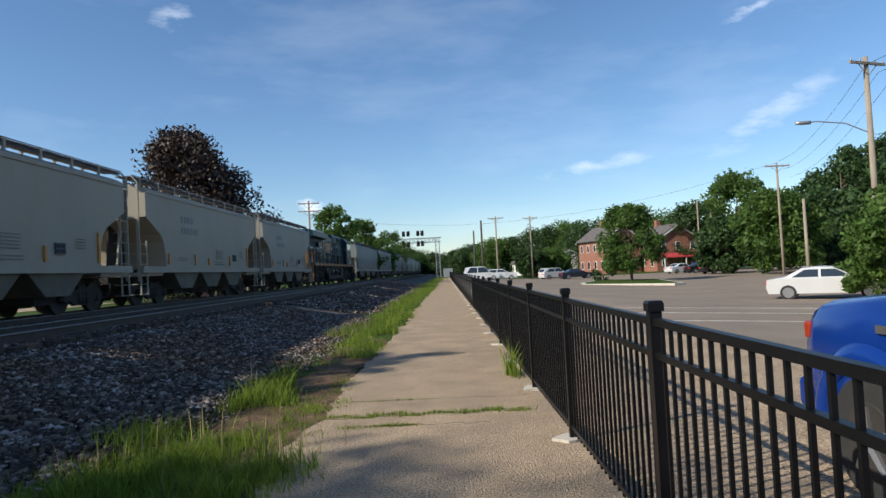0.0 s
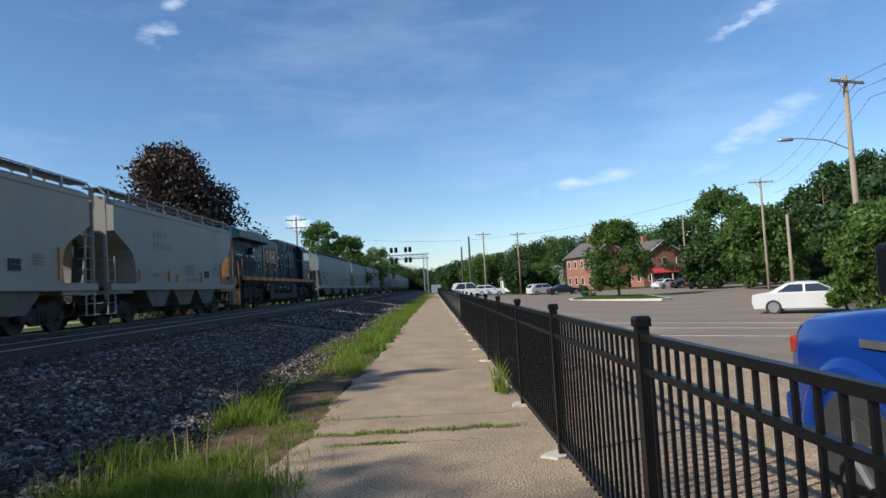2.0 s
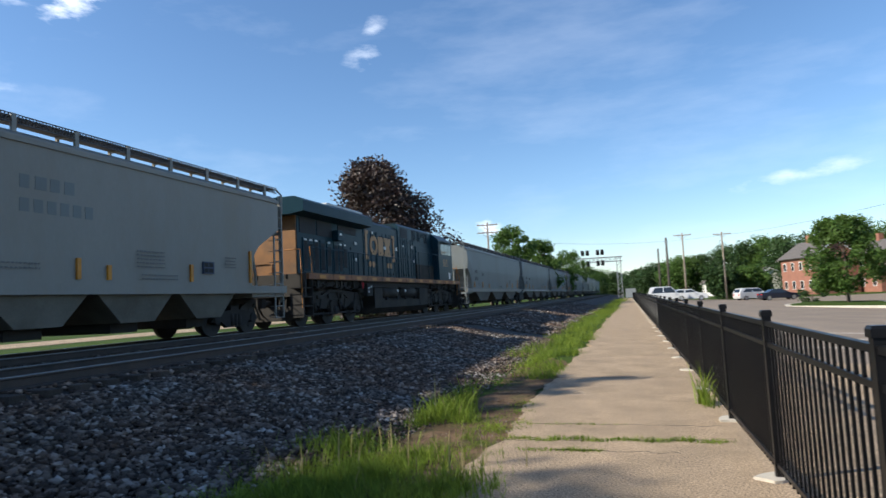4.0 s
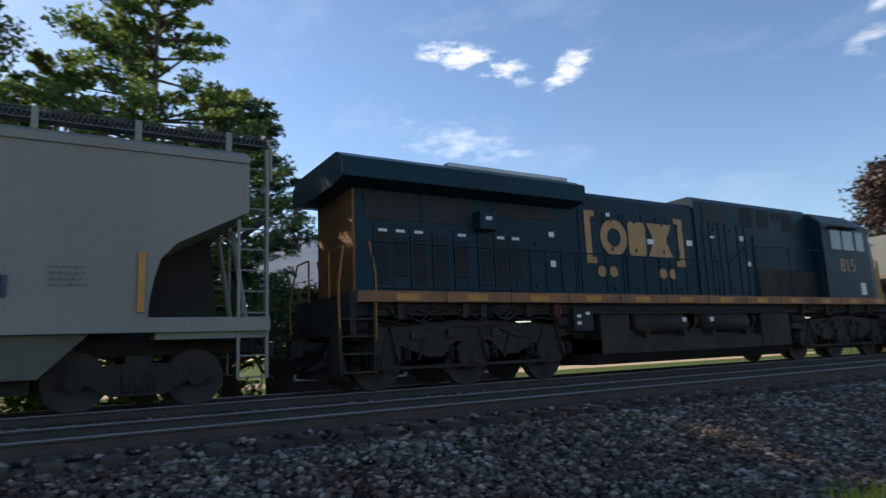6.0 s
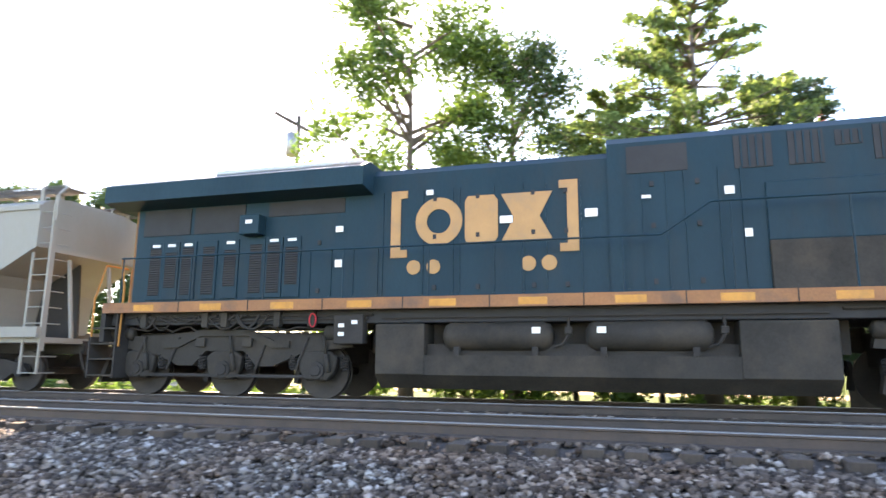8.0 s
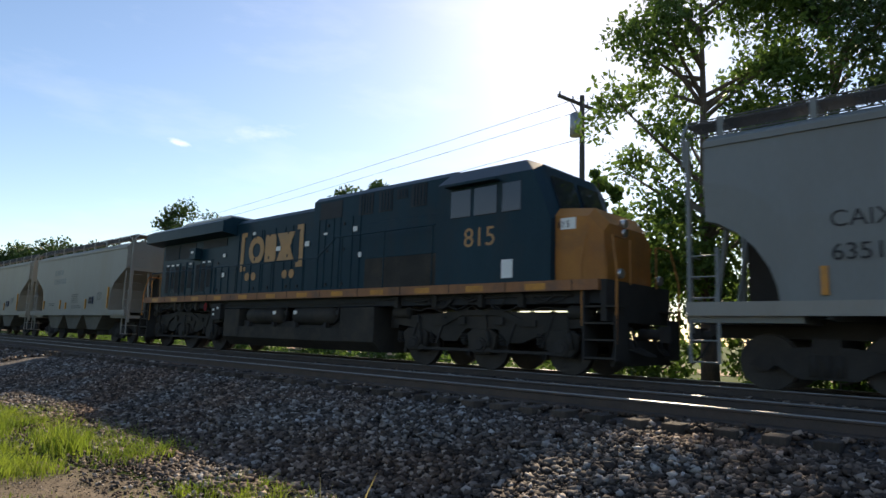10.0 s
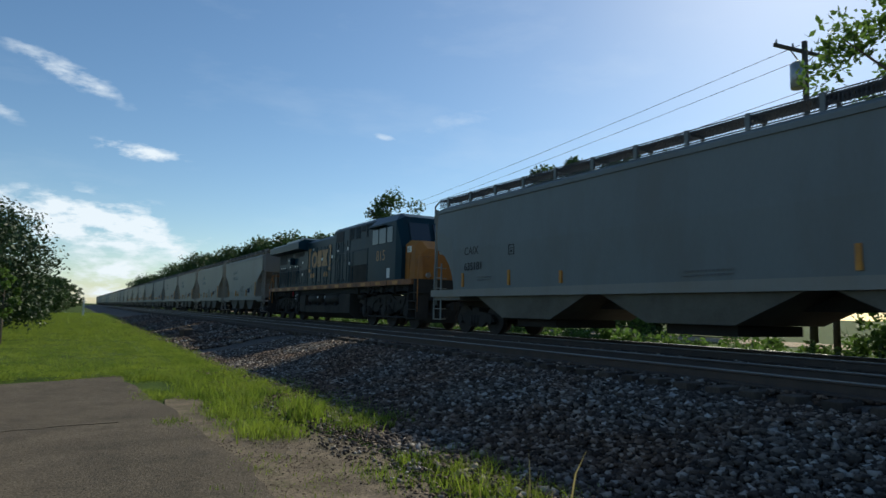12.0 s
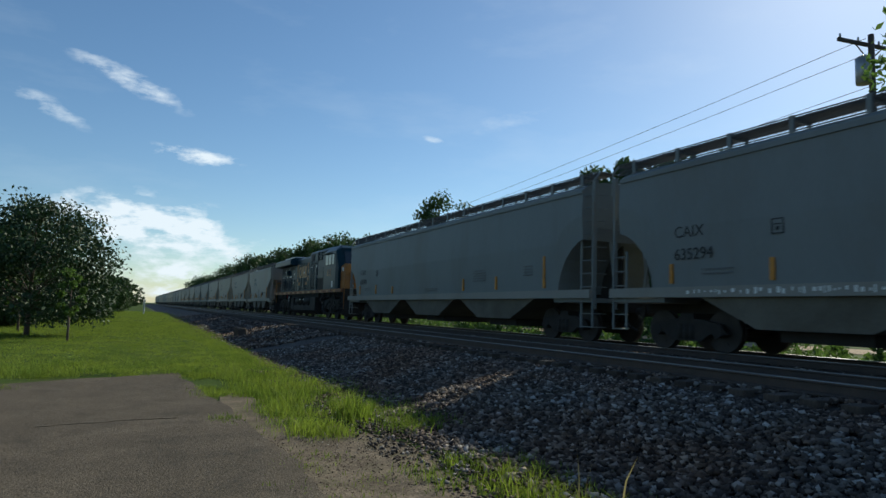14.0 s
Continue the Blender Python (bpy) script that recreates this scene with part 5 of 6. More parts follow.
        part("air_pipe", bm, "truck_iron", c)
    for y in (0.95, 2.45, 2.9, 4.1, 4.85, 14.6, 15.9, 17.3, 18.4):
        bm = B()
        box(bm, 1.28, 1.42, y - 0.07, y + 0.07, 1.38, 1.68, 0.015)
        part("pipe_bracket", bm, "loco_gray", c)
    bm = B()
    pipe(bm, [(1.44, 4.9 + 0.07 * math.cos(a), 1.5 + 0.13 * math.sin(a)) for a in [2 * math.pi * i / 12 for i in range(13)]], 0.014, 5)
    part("release_ring", bm, "flag_red", c, "red pull ring hanging under the sill")
    bm = B()
    box(bm, 1.2, 1.45, 5.35, 5.95, 1.05, 1.6, 0.02)
    vb = part("valve_box", bm, "truck_iron", c)
    for y, z in ((5.45, 1.36), (5.45, 1.2), (5.72, 1.42)):
        bm = B()
        box(bm, 1.448, 1.456, y, y + 0.12, z, z + 0.07)
        part("label_plate", bm, "white_paint", vb, "small white label plate")
    for y in (9.72, 12.2):
        bm = B()
        pipe(bm, [(1.3, y, 1.5), (1.32, y, 1.2), (1.3, y - 0.1, 1.05), (1.25, y - 0.25, 1.0)], 0.025, 6)
        box(bm, 1.24, 1.36, y - 0.06, y + 0.06, 1.22, 1.34, 0.01)
        part("drain_valve", bm, "truck_iron", c)
    return c


locomotive()

# the train: cars ahead of the locomotive (towards -y), then those behind it
LA, LB = 14.3, 22.4   # car lengths over the couplers
y = START - 1.25
paints = ["hopper", "hopper_pale", "hopper_pale", "hopper", "hopper_gray", "hopper_gray"]
k = 0
while y > -330:
    L = LA if k else 13.6
    y -= L
    hopper(y, L, paints[k % 6] if k < 40 else "hopper_gray", None, 3, 0, k < 9)
    k += 1
y = START + 20.3 + 1.3
for k in range(9):
    L = LB if k < 3 else 17.5
    hopper(y, L, "hopper_dark" if k == 3 else "hopper_gray", (("CAIX", "635181") if k == 0 else ("CAIX", "635294")) if k < 2 else None, 3 if k < 3 else 4, 1, k < 4)
    y += L


# ---- fence ----
def fence():
    f = thing("fence", "black powder-coated metal picket fence on small concrete footings", "fence")
    P0, STEP = 3.42, 2.50
    bm = B()
    box(bm, -0.032, 0.032, -0.032, 0.032, -0.1, 1.33)
    post = finish("post", bm, "black_metal")
    bm = B()
    loft(bm, [[(sx * w, sy * w, z) for sx, sy in ((-1, -1), (1, -1), (1, 1), (-1, 1))] for z, w in ((1.33, 0.042), (1.37, 0.042), (1.385, 0.034))], True, False)
    cap = finish("post_cap", bm, "black_metal")
    bm = B()
    box(bm, -0.009, 0.009, -0.009, 0.009, 0.06, 1.265)
    picket = finish("picket", bm, "black_metal")
    bm = B()
    prism(bm, [(0.16 * math.cos(a) * (1 + 0.25 * math.sin(3 * a + 1)), 0.14 * math.sin(a) * (1 + 0.2 * math.cos(2 * a))) for a in [2 * math.pi * i / 10 for i in range(10)]], -0.08, 0.025, "z")
    foot = finish("footing", bm, "concrete")
    bays = range(-3, 56)
    for k in bays:
        y = P0 + STEP * k
        x, y2 = fence_x(y), y + STEP
        p = part("post", post, None, f, "", pose(x, y, 0))
        part("post_cap", cap, None, p)
        part("footing", foot, None, f, "pale concrete footing", pose(x - 0.03, y, 0, 0, 0, 40 * k))
        for z, h, w in ((1.275, 0.04, 0.022), (1.10, 0.035, 0.018), (0.12, 0.035, 0.018)):
            bm = B()
            a = fence_x(y2) - x
            vs = box(bm, -w, w, 0.03, STEP - 0.03, z - h / 2, z + h / 2)
            for v in vs:
                v.co.x += a * v.co.y / STEP
            part("rail", bm, "black_metal", f, "", pose(x, y, 0))
        if k < 9:
            for i in range(1, 21):
                yy = y + STEP * i / 21
                part("picket", picket, None, f, "", pose(fence_x(yy), yy, 0))
    verts, faces = [], []
    cube = np.array([(x, y, z) for z in (0.06, 1.265) for y in (-0.009, 0.009) for x in (-0.009, 0.009)])
    quad = np.array([(0, 1, 5, 4), (1, 3, 7, 5), (3, 2, 6, 7), (2, 0, 4, 6), (4, 5, 7, 6)])
    n = 0
    for k in bays:
        if k >= 9:
            for i in range(1, 21):
                yy = P0 + STEP * k + STEP * i / 21
                verts.append(cube + (fence_x(yy), yy, 0))
                faces.append(quad + 8 * n)
                n += 1
    ob = new("far_picket_rest", raw("far_picket_rest", np.concatenate(verts), np.concatenate(faces), "black_metal"))
    ob.parent = f
    tagged(ob, kind="stuff")


fence()


# ---- grass ----
def grass(name, spots, seed, label, mat="blade", lean=0.9):
    """Blades of two triangles; spots: x, y, z, spread x, spread y, count, height."""
    g = np.random.default_rng(seed)
    V, n0 = [], 0
    for x, y, z, sx, sy, count, h in spots:
        p = np.stack([g.normal(x, sx, count), g.normal(y, sy, count), np.full(count, z)], 1)
        a = g.uniform(0, 2 * np.pi, count)
        hh = h * g.uniform(0.4, 1.25, count)
        tuft = 0.7 + 0.6 * np.abs(np.sin(p[:, 0] * 9.1 + 1.7 * np.sin(p[:, 1] * 5.3)) * np.cos(p[:, 1] * 7.7 + 1.3 * np.sin(p[:, 0] * 6.1)))
        hh = hh * tuft
        w = 0.0035 + 0.012 * hh
        side = np.stack([np.cos(a), np.sin(a), 0 * a], 1) * w[:, None]
        b = g.uniform(0, 2 * np.pi, count)
        ln = np.stack([np.cos(b), np.sin(b), 0 * b], 1) * (hh * g.uniform(0, lean, count))[:, None]
        up = np.array([0, 0, 1.0])
        mid = p + ln * 0.35 + up * (hh * 0.6)[:, None]
        tip = p + ln + up * hh[:, None]
        V.append(np.stack([p - side, p + side, mid - side * 0.7, mid + side * 0.7, tip], 1))
    V = np.concatenate(V)
    n = len(V)
    f = np.arange(n)[:, None, None] * 5 + np.array([(0, 1, 3), (0, 3, 2), (2, 3, 4)])[None]
    tagged(new(name, raw(name, V.reshape(-1, 3), f.reshape(-1, 3), mat)), label, "grass", kind="stuff")


def sown(x0, x1, y0, y1, per, h, seed, z=-0.03, clump=0.12, bare=-0.1):
    r = random.Random(seed)
    out = []
    for _ in range(int((x1 - x0) * (y1 - y0) * per)):
        x, y = r.uniform(x0, x1), r.uniform(y0, y1)
        if noise.noise((x * 0.9, y * 0.5, seed)) > bare:
            out.append((x, y, z, clump, clump, 34, h * r.uniform(0.6, 1.3)))
    return out


grass("grass_tuft", [(-2.6, 8.6, 0, 0.16, 0.2, 620, 0.27), (-2.45, 9.0, 0, 0.08, 0.12, 160, 0.38), (-2.75, 8.2, 0, 0.1, 0.15, 220, 0.2), (-2.3, 8.3, 0, 0.12, 0.15, 260, 0.14)], 1, "bright green grass tuft beside the path")
grass("grass_patch", [(-3.1 + 0.25 * k, 4.6 + 0.35 * (k % 4), -0.02, 0.2, 0.28, 620, 0.17) for k in range(7)] + [(-2.2, 6.3, -0.02, 0.25, 0.2, 260, 0.16), (-3.3, 6.6, 0, 0.25, 0.25, 400, 0.2)], 2, "long green grass at the edge of the ballast")
grass("grass_verge", sown(-2.6, -1.6, 12.5, 24, 20, 0.18, 3) + sown(-3.2, -1.9, 17, 60, 9, 0.22, 4, clump=0.25) + sown(-3.2, -2.0, 60, 130, 2, 0.35, 5, clump=0.5), 3, "green grass verge along the footpath")
grass("grass_verge", sown(-2.0, -1.45, 3, 13, 24, 0.06, 6, 0.0, 0.07, 0.05), 4, "short grass at the path edge")
grass("crack_grass", [(-1.5 + 0.09 * k, 7.25 + 0.05 * math.sin(k), 0.0, 0.06, 0.035, 44, 0.045) for k in range(26)] + [(-1.2 + 0.1 * k, 6.75, 0.0, 0.05, 0.03, 30, 0.04) for k in range(8)] + [(-1.35 + 0.1 * k, 8.1, 0.0, 0.05, 0.02, 10, 0.03) for k in range(12)], 5, "thin grass growing in pavement cracks")
grass("grass_patch", sown(-4.0, -2.0, 3.4, 6.6, 46, 0.13, 21, clump=0.12), 12, "long green grass at the edge of the ballast")
grass("soil_grass", sown(-2.6, -1.5, 5.5, 12.5, 16, 0.045, 22, z=-0.016, clump=0.09, bare=0.12) + sown(-2.2, -1.3, -9.5, -5, 8, 0.05, 23, clump=0.12), 13, "sparse short grass on bare soil")
grass("grass_seedheads", [(-3.4 + 0.3 * k, 5.4 + 0.5 * (k % 3), 0, 0.15, 0.2, 5, 0.36) for k in range(8)] + [(-2.6, 8.6, 0, 0.2, 0.2, 8, 0.42), (-3.3, -4.0, 0, 0.25, 0.2, 9, 0.36), (-2.9, -4.4, 0, 0.2, 0.2, 6, 0.33)], 6, "dry grass stalks with seed heads", "straw", 0.35)
grass("pad_edge_grass", sown(-2.7, -1.2, -17.5, -9.5, 45, 0.08, 31, clump=0.12) + sown(-1.3, 5, -18.8, -15.6, 40, 0.07, 32, clump=0.14) + sown(2.0, 8, -15.2, -13.6, 30, 0.07, 33, clump=0.14), 14, "short grass creeping over the pavement edge")
grass("fence_weeds", [(0.83, 9.6, 0, 0.05, 0.1, 60, 0.4), (0.85, 9.4, 0, 0.05, 0.1, 40, 0.25)], 7, "weeds growing at the fence foot")
grass("grass_verge", sown(-4.4, -2.0, -16, -8.0, 60, 0.15, 8, clump=0.15) + sown(-3.2, -1.4, -24, -15, 40, 0.12, 18, clump=0.16) + [(-3.0, -9.3, 0, 0.14, 0.2, 400, 0.28), (-3.9, -8.6, 0, 0.4, 0.4, 900, 0.15)], 8, "green grass between pavement and ballast")
grass("grass_verge", sown(-3.9, -2.6, -6.3, -4.0, 75, 0.13, 9) + sown(-4.2, -2.7, -4.6, -3.0, 60, 0.13, 10), 9, "bright green grass at the edge of the ballast")
grass("lawn", sown(-3.4, 7, -30, -15.8, 34, 0.065, 11, 0.04, 0.2, -1) + sown(-3.8, 8, -55, -30, 9, 0.11, 12, 0.06, 0.35, -1) + sown(-3.8, 6, -110, -55, 3, 0.16, 13, 0.06, 0.6, -1), 10, "mown green lawn beside the railway", "blade", 0.9)


# ---- trees ----
def leaves(g, centres, radii, per, size, flat=0.9, droop=0.0):
    """Leaf quads scattered in the shells of clumps."""
    n = len(centres) * per
    c = np.repeat(np.asarray(centres, float), per, 0)
    r = np.repeat(np.asarray(radii, float), per)[:, None]
    d = g.normal(size=(n, 3))
    d /= np.linalg.norm(d, axis=1)[:, None]
    p = c + d * r * g.uniform(0.35, 1.0, (n, 1)) * np.array([1, 1, flat])
    a = g.normal(size=(n, 3))
    a /= np.linalg.norm(a, axis=1)[:, None]
    b = np.cross(a, g.normal(size=(n, 3)))
    b /= np.linalg.norm(b, axis=1)[:, None] + 1e-9
    s = size * g.uniform(0.55, 1.35, (n, 1))
    a, b = a * s, b * s * 0.55
    a[:, 2] -= droop * s[:, 0]
    v = np.stack([p - a, p + b * 0.9 - a * 0.1, p + a, p - b * 0.9 - a * 0.1], 1).reshape(-1, 3)
    return v, np.arange(n * 4).reshape(-1, 4)


def tree(x, y, height, spread, trunk, seed, mat="leaf", label="leafy green deciduous tree", base=0.3, clumps=70, per=90, size=0.16, z=0.0, name="tree", shape=0.42, group="", lean=0.0, taper=0.0):
    per = int(per * 1.5)
    g, r = np.random.default_rng(seed), random.Random(seed)
    t = thing(name, label, "tree", group, pose(x, y, z))
    bm = B()
    lo = height * base
    tube(bm, (0, 0, -0.2), (lean * 0.3, 0, lo), trunk, trunk * 0.75, 9)
    tube(bm, (lean * 0.3, 0, lo), (lean, 0, height * 0.86), trunk * 0.75, trunk * 0.15, 7)
    cs, rs = [], []
    for k in range(clumps):
        h = r.random()
        zz = lo + (height - lo) * h
        prof = math.sqrt(max(0.04, 1 - ((h - shape) / (max(shape, 1 - shape) + 0.04)) ** 2))
        prof *= 1 - taper * max(0.0, h - 0.2) / 0.8
        a, d = r.uniform(0, 2 * math.pi), spread * prof * math.sqrt(r.uniform(0.15, 1.0)) * r.uniform(0.8, 1.12)
        p = (lean * h + d * math.cos(a), d * math.sin(a), zz)
        cs.append(p)
        rs.append(spread * r.uniform(0.18, 0.36) * (1 - 0.5 * taper * h))
        if k % 3 == 0:
            z0 = max(lo * 0.9, zz - d * r.uniform(0.5, 0.9))
            tube(bm, (lean * z0 / height, 0, z0), p, trunk * 0.3, trunk * 0.06, 5, False)
    part("trunk", bm, "bark", t)
    v, f = leaves(g, cs, rs, per, size)
    part("crown", raw("crown", v, f, mat), None, t)
    return t


def pine(x, y, height, spread, seed, z=0.0, mat="needle_light"):
    g, r = np.random.default_rng(seed), random.Random(seed)
    t = thing("pine_tree", "tall green pine tree with layered needle branches", "tree", "pines behind the railway", pose(x, y, z))
    bm = B()
    tube(bm, (0, 0, -0.2), (0, 0, height), 0.28, 0.04, 9)
    cs, rs = [], []
    zz = height * 0.12
    while zz < height * 0.98:
        h = zz / height
        for _ in range(9):
            a = r.uniform(0, 2 * math.pi)
            d = spread * min(1.0, (1.04 - h) ** 0.55 * 1.15) * r.uniform(0.6, 1.15)
            e = Vector((d * math.cos(a), d * math.sin(a), zz + d * r.uniform(0.12, 0.4)))
            tube(bm, (0, 0, zz), e, 0.05, 0.012, 5, False)
            for q in (0.45, 0.62, 0.78, 0.9, 1.0):
                cs.append((e.x * q + r.uniform(-0.2, 0.2), e.y * q + r.uniform(-0.2, 0.2), zz + (e.z - zz) * q + 0.1))
                rs.append((0.24 + 0.24 * (1 - h)) * r.uniform(0.6, 1.3))
        zz += height * 0.05
    part("trunk", bm, "bark", t)
    v, f = leaves(g, cs, rs, 42, 0.085, 0.6)
    part("crown", raw("crown", v, f, mat), None, t)
    return t


def polar(az, dist, z=0.0):
    return (-dist * math.sin(radians(az)), dist * math.cos(radians(az)))


def trackside_weeds():
    """Low leafy scrub on the far side of the tracks."""
    g = np.random.default_rng(404)
    n = 120
    c = np.stack([g.uniform(-24, -18, n), g.uniform(-75, -9, n), g.uniform(0.35, 0.8, n)], 1)
    m = 170
    far = np.stack([g.uniform(-30, -25, m), g.uniform(-95, -26, m), g.uniform(0.5, 2.1, m)], 1)
    v, f = leaves(g, np.concatenate([c, far]), np.concatenate([g.uniform(0.35, 0.75, n), g.uniform(0.6, 1.1, m)]), 110, 0.11, 0.8)
    v[:, 2] = np.maximum(v[:, 2], 0.16)
    tagged(new("trackside_scrub", raw("trackside_scrub", v, f, "leaf")), "low green scrub beyond the railway", "bush", kind="stuff")


trackside_weeds()
# copper-leaved tree beyond the train
tree(*polar(21.3, 62), 14.6, 7.6, 0.4, 11, "leaf_purple", "dark copper-leaved tree beyond the railway", 0.05, 230, 120, 0.2, name="copper_beech", shape=0.22, lean=-1.6, taper=0.4)
for az, d, h, s, sd in ((8.0, 95, 9.6, 3.0, 21), (10.2, 88, 10.8, 3.1, 22), (5.6, 150, 11, 4.2, 23), (3.6, 230, 9.5, 7, 24), (6.6, 118, 8.6, 3.2, 25), (4.6, 200, 10, 6, 26)):
    tree(*polar(az, d), h, s, 0.3, sd, "leaf", "round green tree beyond the railway", 0.2, 70, 100, 0.19, group="trees beyond the train")
# pines and oaks straight across the tracks
pine(*polar(84.0, 19.5), 12.8, 4.4, 31)
pine(*polar(77.5, 22), 10.6, 3.2, 32, mat="needle")
pine(*polar(91.0, 23), 11.0, 4.8, 36)
tree(*polar(100.2, 22), 13.4, 2.9, 0.3, 33, "leaf_dark", "tall dark green tree behind the railway", 0.15, 130, 130, 0.095, group="trees behind the train", shape=0.35)
tree(*polar(109.8, 20), 14.0, 3.0, 0.28, 34, "leaf", "tall airy walnut tree behind the railway", 0.2, 120, 130, 0.105, group="trees behind the train", shape=0.55)
tree(*polar(118.6, 25), 8.2, 1.1, 0.12, 35, "leaf", "small tree under the utility pole", 0.45, 24, 60, 0.14, group="trees behind the train")
for az, d, h, s, sd in ((88, 21, 7.5, 2.6, 171), (95, 22, 7.0, 2.6, 172), (81, 24, 6.0, 2.4, 173), (101, 24, 6.5, 2.6, 174), (114, 26, 5.5, 2.2, 175)):
    tree(*polar(az, d), h, s, 0.15, sd, "leaf", "bushy green undergrowth behind the railway", 0.02, 60, 70, 0.13, group="undergrowth behind the train", name="bush")
tree(*polar(104.5, 24), 8.6, 2.2, 0.2, 37, "leaf", "bushy tree behind the railway", 0.05, 60, 80, 0.14, group="trees behind the train")
# woods beyond, south
for az, d, h, s, sd in ((139.5, 60, 15.6, 4.6, 41), (133.5, 55, 14.0, 4.2, 42), (129.5, 50, 13.0, 4.2, 53), (158, 125, 13, 8, 43), (160.5, 130, 15, 9, 44), (163, 150, 17, 10, 45), (165.5, 175, 18, 10, 46), (168, 210, 19, 11, 47), (154.6, 95, 18.2, 5.2, 48), (170.5, 250, 19, 12, 49), (172.5, 300, 18, 12, 50), (174.3, 360, 15, 13, 54), (151, 85, 8, 5, 51), (146, 75, 7, 5, 52)):
    tree(*polar(az, d), h, s, 0.35, sd, "leaf_dark", "dark green tree in the woods along the railway", 0.05, 95, 100, 0.24 if d < 100 else 0.42, group="woods along the railway")
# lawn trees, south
# crown seen against the sun, its shaded side coloured in by leaf_shade
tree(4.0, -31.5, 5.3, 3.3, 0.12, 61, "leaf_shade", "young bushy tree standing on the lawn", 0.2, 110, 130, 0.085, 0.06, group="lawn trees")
tree(2.2, -27.5, 2.6, 0.6, 0.05, 62, "leaf", "slender sapling on the lawn", 0.4, 14, 60, 0.07, 0.06, group="lawn trees", name="sapling")
tree(4.8, -35, 3.0, 1.0, 0.06, 63, "leaf", "yellowish sapling on the lawn", 0.4, 18, 60, 0.08, 0.06, group="lawn trees", name="sapling")
for k, (x, y, h) in enumerate(((6.0, -42, 5.0), (5.4, -50, 4.4), (4.6, -56, 4.0), (4.0, -63, 3.8), (7, -47, 6.0), (3.6, -72, 3.8), (3.4, -86, 4.2), (8, -36, 5.5), (3.2, -105, 4.8), (3.4, -135, 6.0), (3.0, -180, 7.0), (1.5, -260, 8.0), (-2.0, -380, 9.0))):
    tree(x, y, h, 2.4, 0.12, 70 + k, "leaf_dark", "dense shrub row beside the lawn", 0.03, 60, 110, 0.13, 0.05, name="shrub", group="shrubs beside the lawn")

# parking lot trees and woods, north-east
tree(17.8, 63.7, 7.4, 3.0, 0.15, 81, "leaf", "round young tree on the parking island", 0.2, 80, 120, 0.16, -0.4)
tree(16.5, 70, 2.4, 1.2, 0.08, 82, "leaf_dark", "clipped green shrub on the parking island", 0.05, 16, 80, 0.1, -0.45, name="shrub")
tree(20.4, 26.8, 4.5, 3.2, 0.2, 83, "leaf", "large light green bush beside the parked sedan", 0.02, 90, 130, 0.14, -0.5, name="bush")
tree(18.0, 27.0, 3.2, 1.7, 0.1, 84, "leaf", "large light green bush beside the parked sedan", 0.02, 30, 120, 0.12, -0.5, name="bush")
for k, (az, d, h, s) in enumerate(((-28.2, 95, 8.0, 4.5), (-31.5, 92, 16.0, 5.6), (-35.8, 60, 9.5, 5), (-24.2, 108, 16.2, 6.0), (-21.2, 130, 13.5, 7), (-34.5, 95, 17.0, 6.0), (-19, 140, 12, 9), (-16, 150, 12, 9), (-12.5, 150, 12, 8), (-10.3, 160, 13, 8), (-8.2, 160, 12, 8), (-6, 170, 11, 7), (-4, 170, 10, 7), (-2, 180, 9, 7), (-0.5, 190, 8, 6), (-27, 75, 9, 4.5), (-31, 85, 10, 5), (-23, 85, 7, 3.5), (-9, 110, 5, 3), (-7, 105, 5, 2.5), (1.5, 230, 9, 7), (3, 260, 10, 8))):
    tree(*polar(az, d), h * 0.84, s * 0.9, 0.3, 100 + k, "leaf_dark" if k % 3 else "leaf", "mature green tree behind the parking lot", 0.06, 95, 100, 0.26, group="trees behind the parking lot")


# ---- poles and wires ----
def utility_pole(x, y, h, arms=1, mat="pole_wood", label="weathered wooden utility pole with crossarm", turn=0.0, r=0.14, can=False, z=0.0, half=1.2):
    t = thing("utility_pole", label, "utility pole", "utility poles", pose(x, y, z, 0, 0, turn))
    bm = B()
    tube(bm, (0, 0, -0.6), (0, 0, h), r, r * 0.7, 10)
    part("pole", bm, mat, t)
    for k in range(arms):
        bm = B()
        zz = h - 0.35 - 0.9 * k
        box(bm, -half, half, -0.15, -0.05, zz - 0.06, zz + 0.06)
        tube(bm, (-0.7, -0.1, zz), (0, -0.1, zz - 0.6), 0.025, n=5)
        tube(bm, (0.7, -0.1, zz), (0, -0.1, zz - 0.6), 0.025, n=5)
        a = part("crossarm", bm, mat, t)
        for xx in (-half + 0.1, -0.5, 0.5, half - 0.1):
            bm = B()
            tube(bm, (xx, -0.1, zz + 0.06), (xx, -0.1, zz + 0.22), 0.045, 0.03, 8)
            part("insulator", bm, "galvanised", a)
    if can:
        bm = B()
        tube(bm, (0.42, 0, h - 1.9), (0.42, 0, h - 0.95), 0.25, n=14)
        tube(bm, (0.42, 0, h - 0.95), (0.42, 0, h - 0.85), 0.25, 0.1, 14)
        part("transformer", bm, "galvanised", t, "grey pole transformer")
    return t


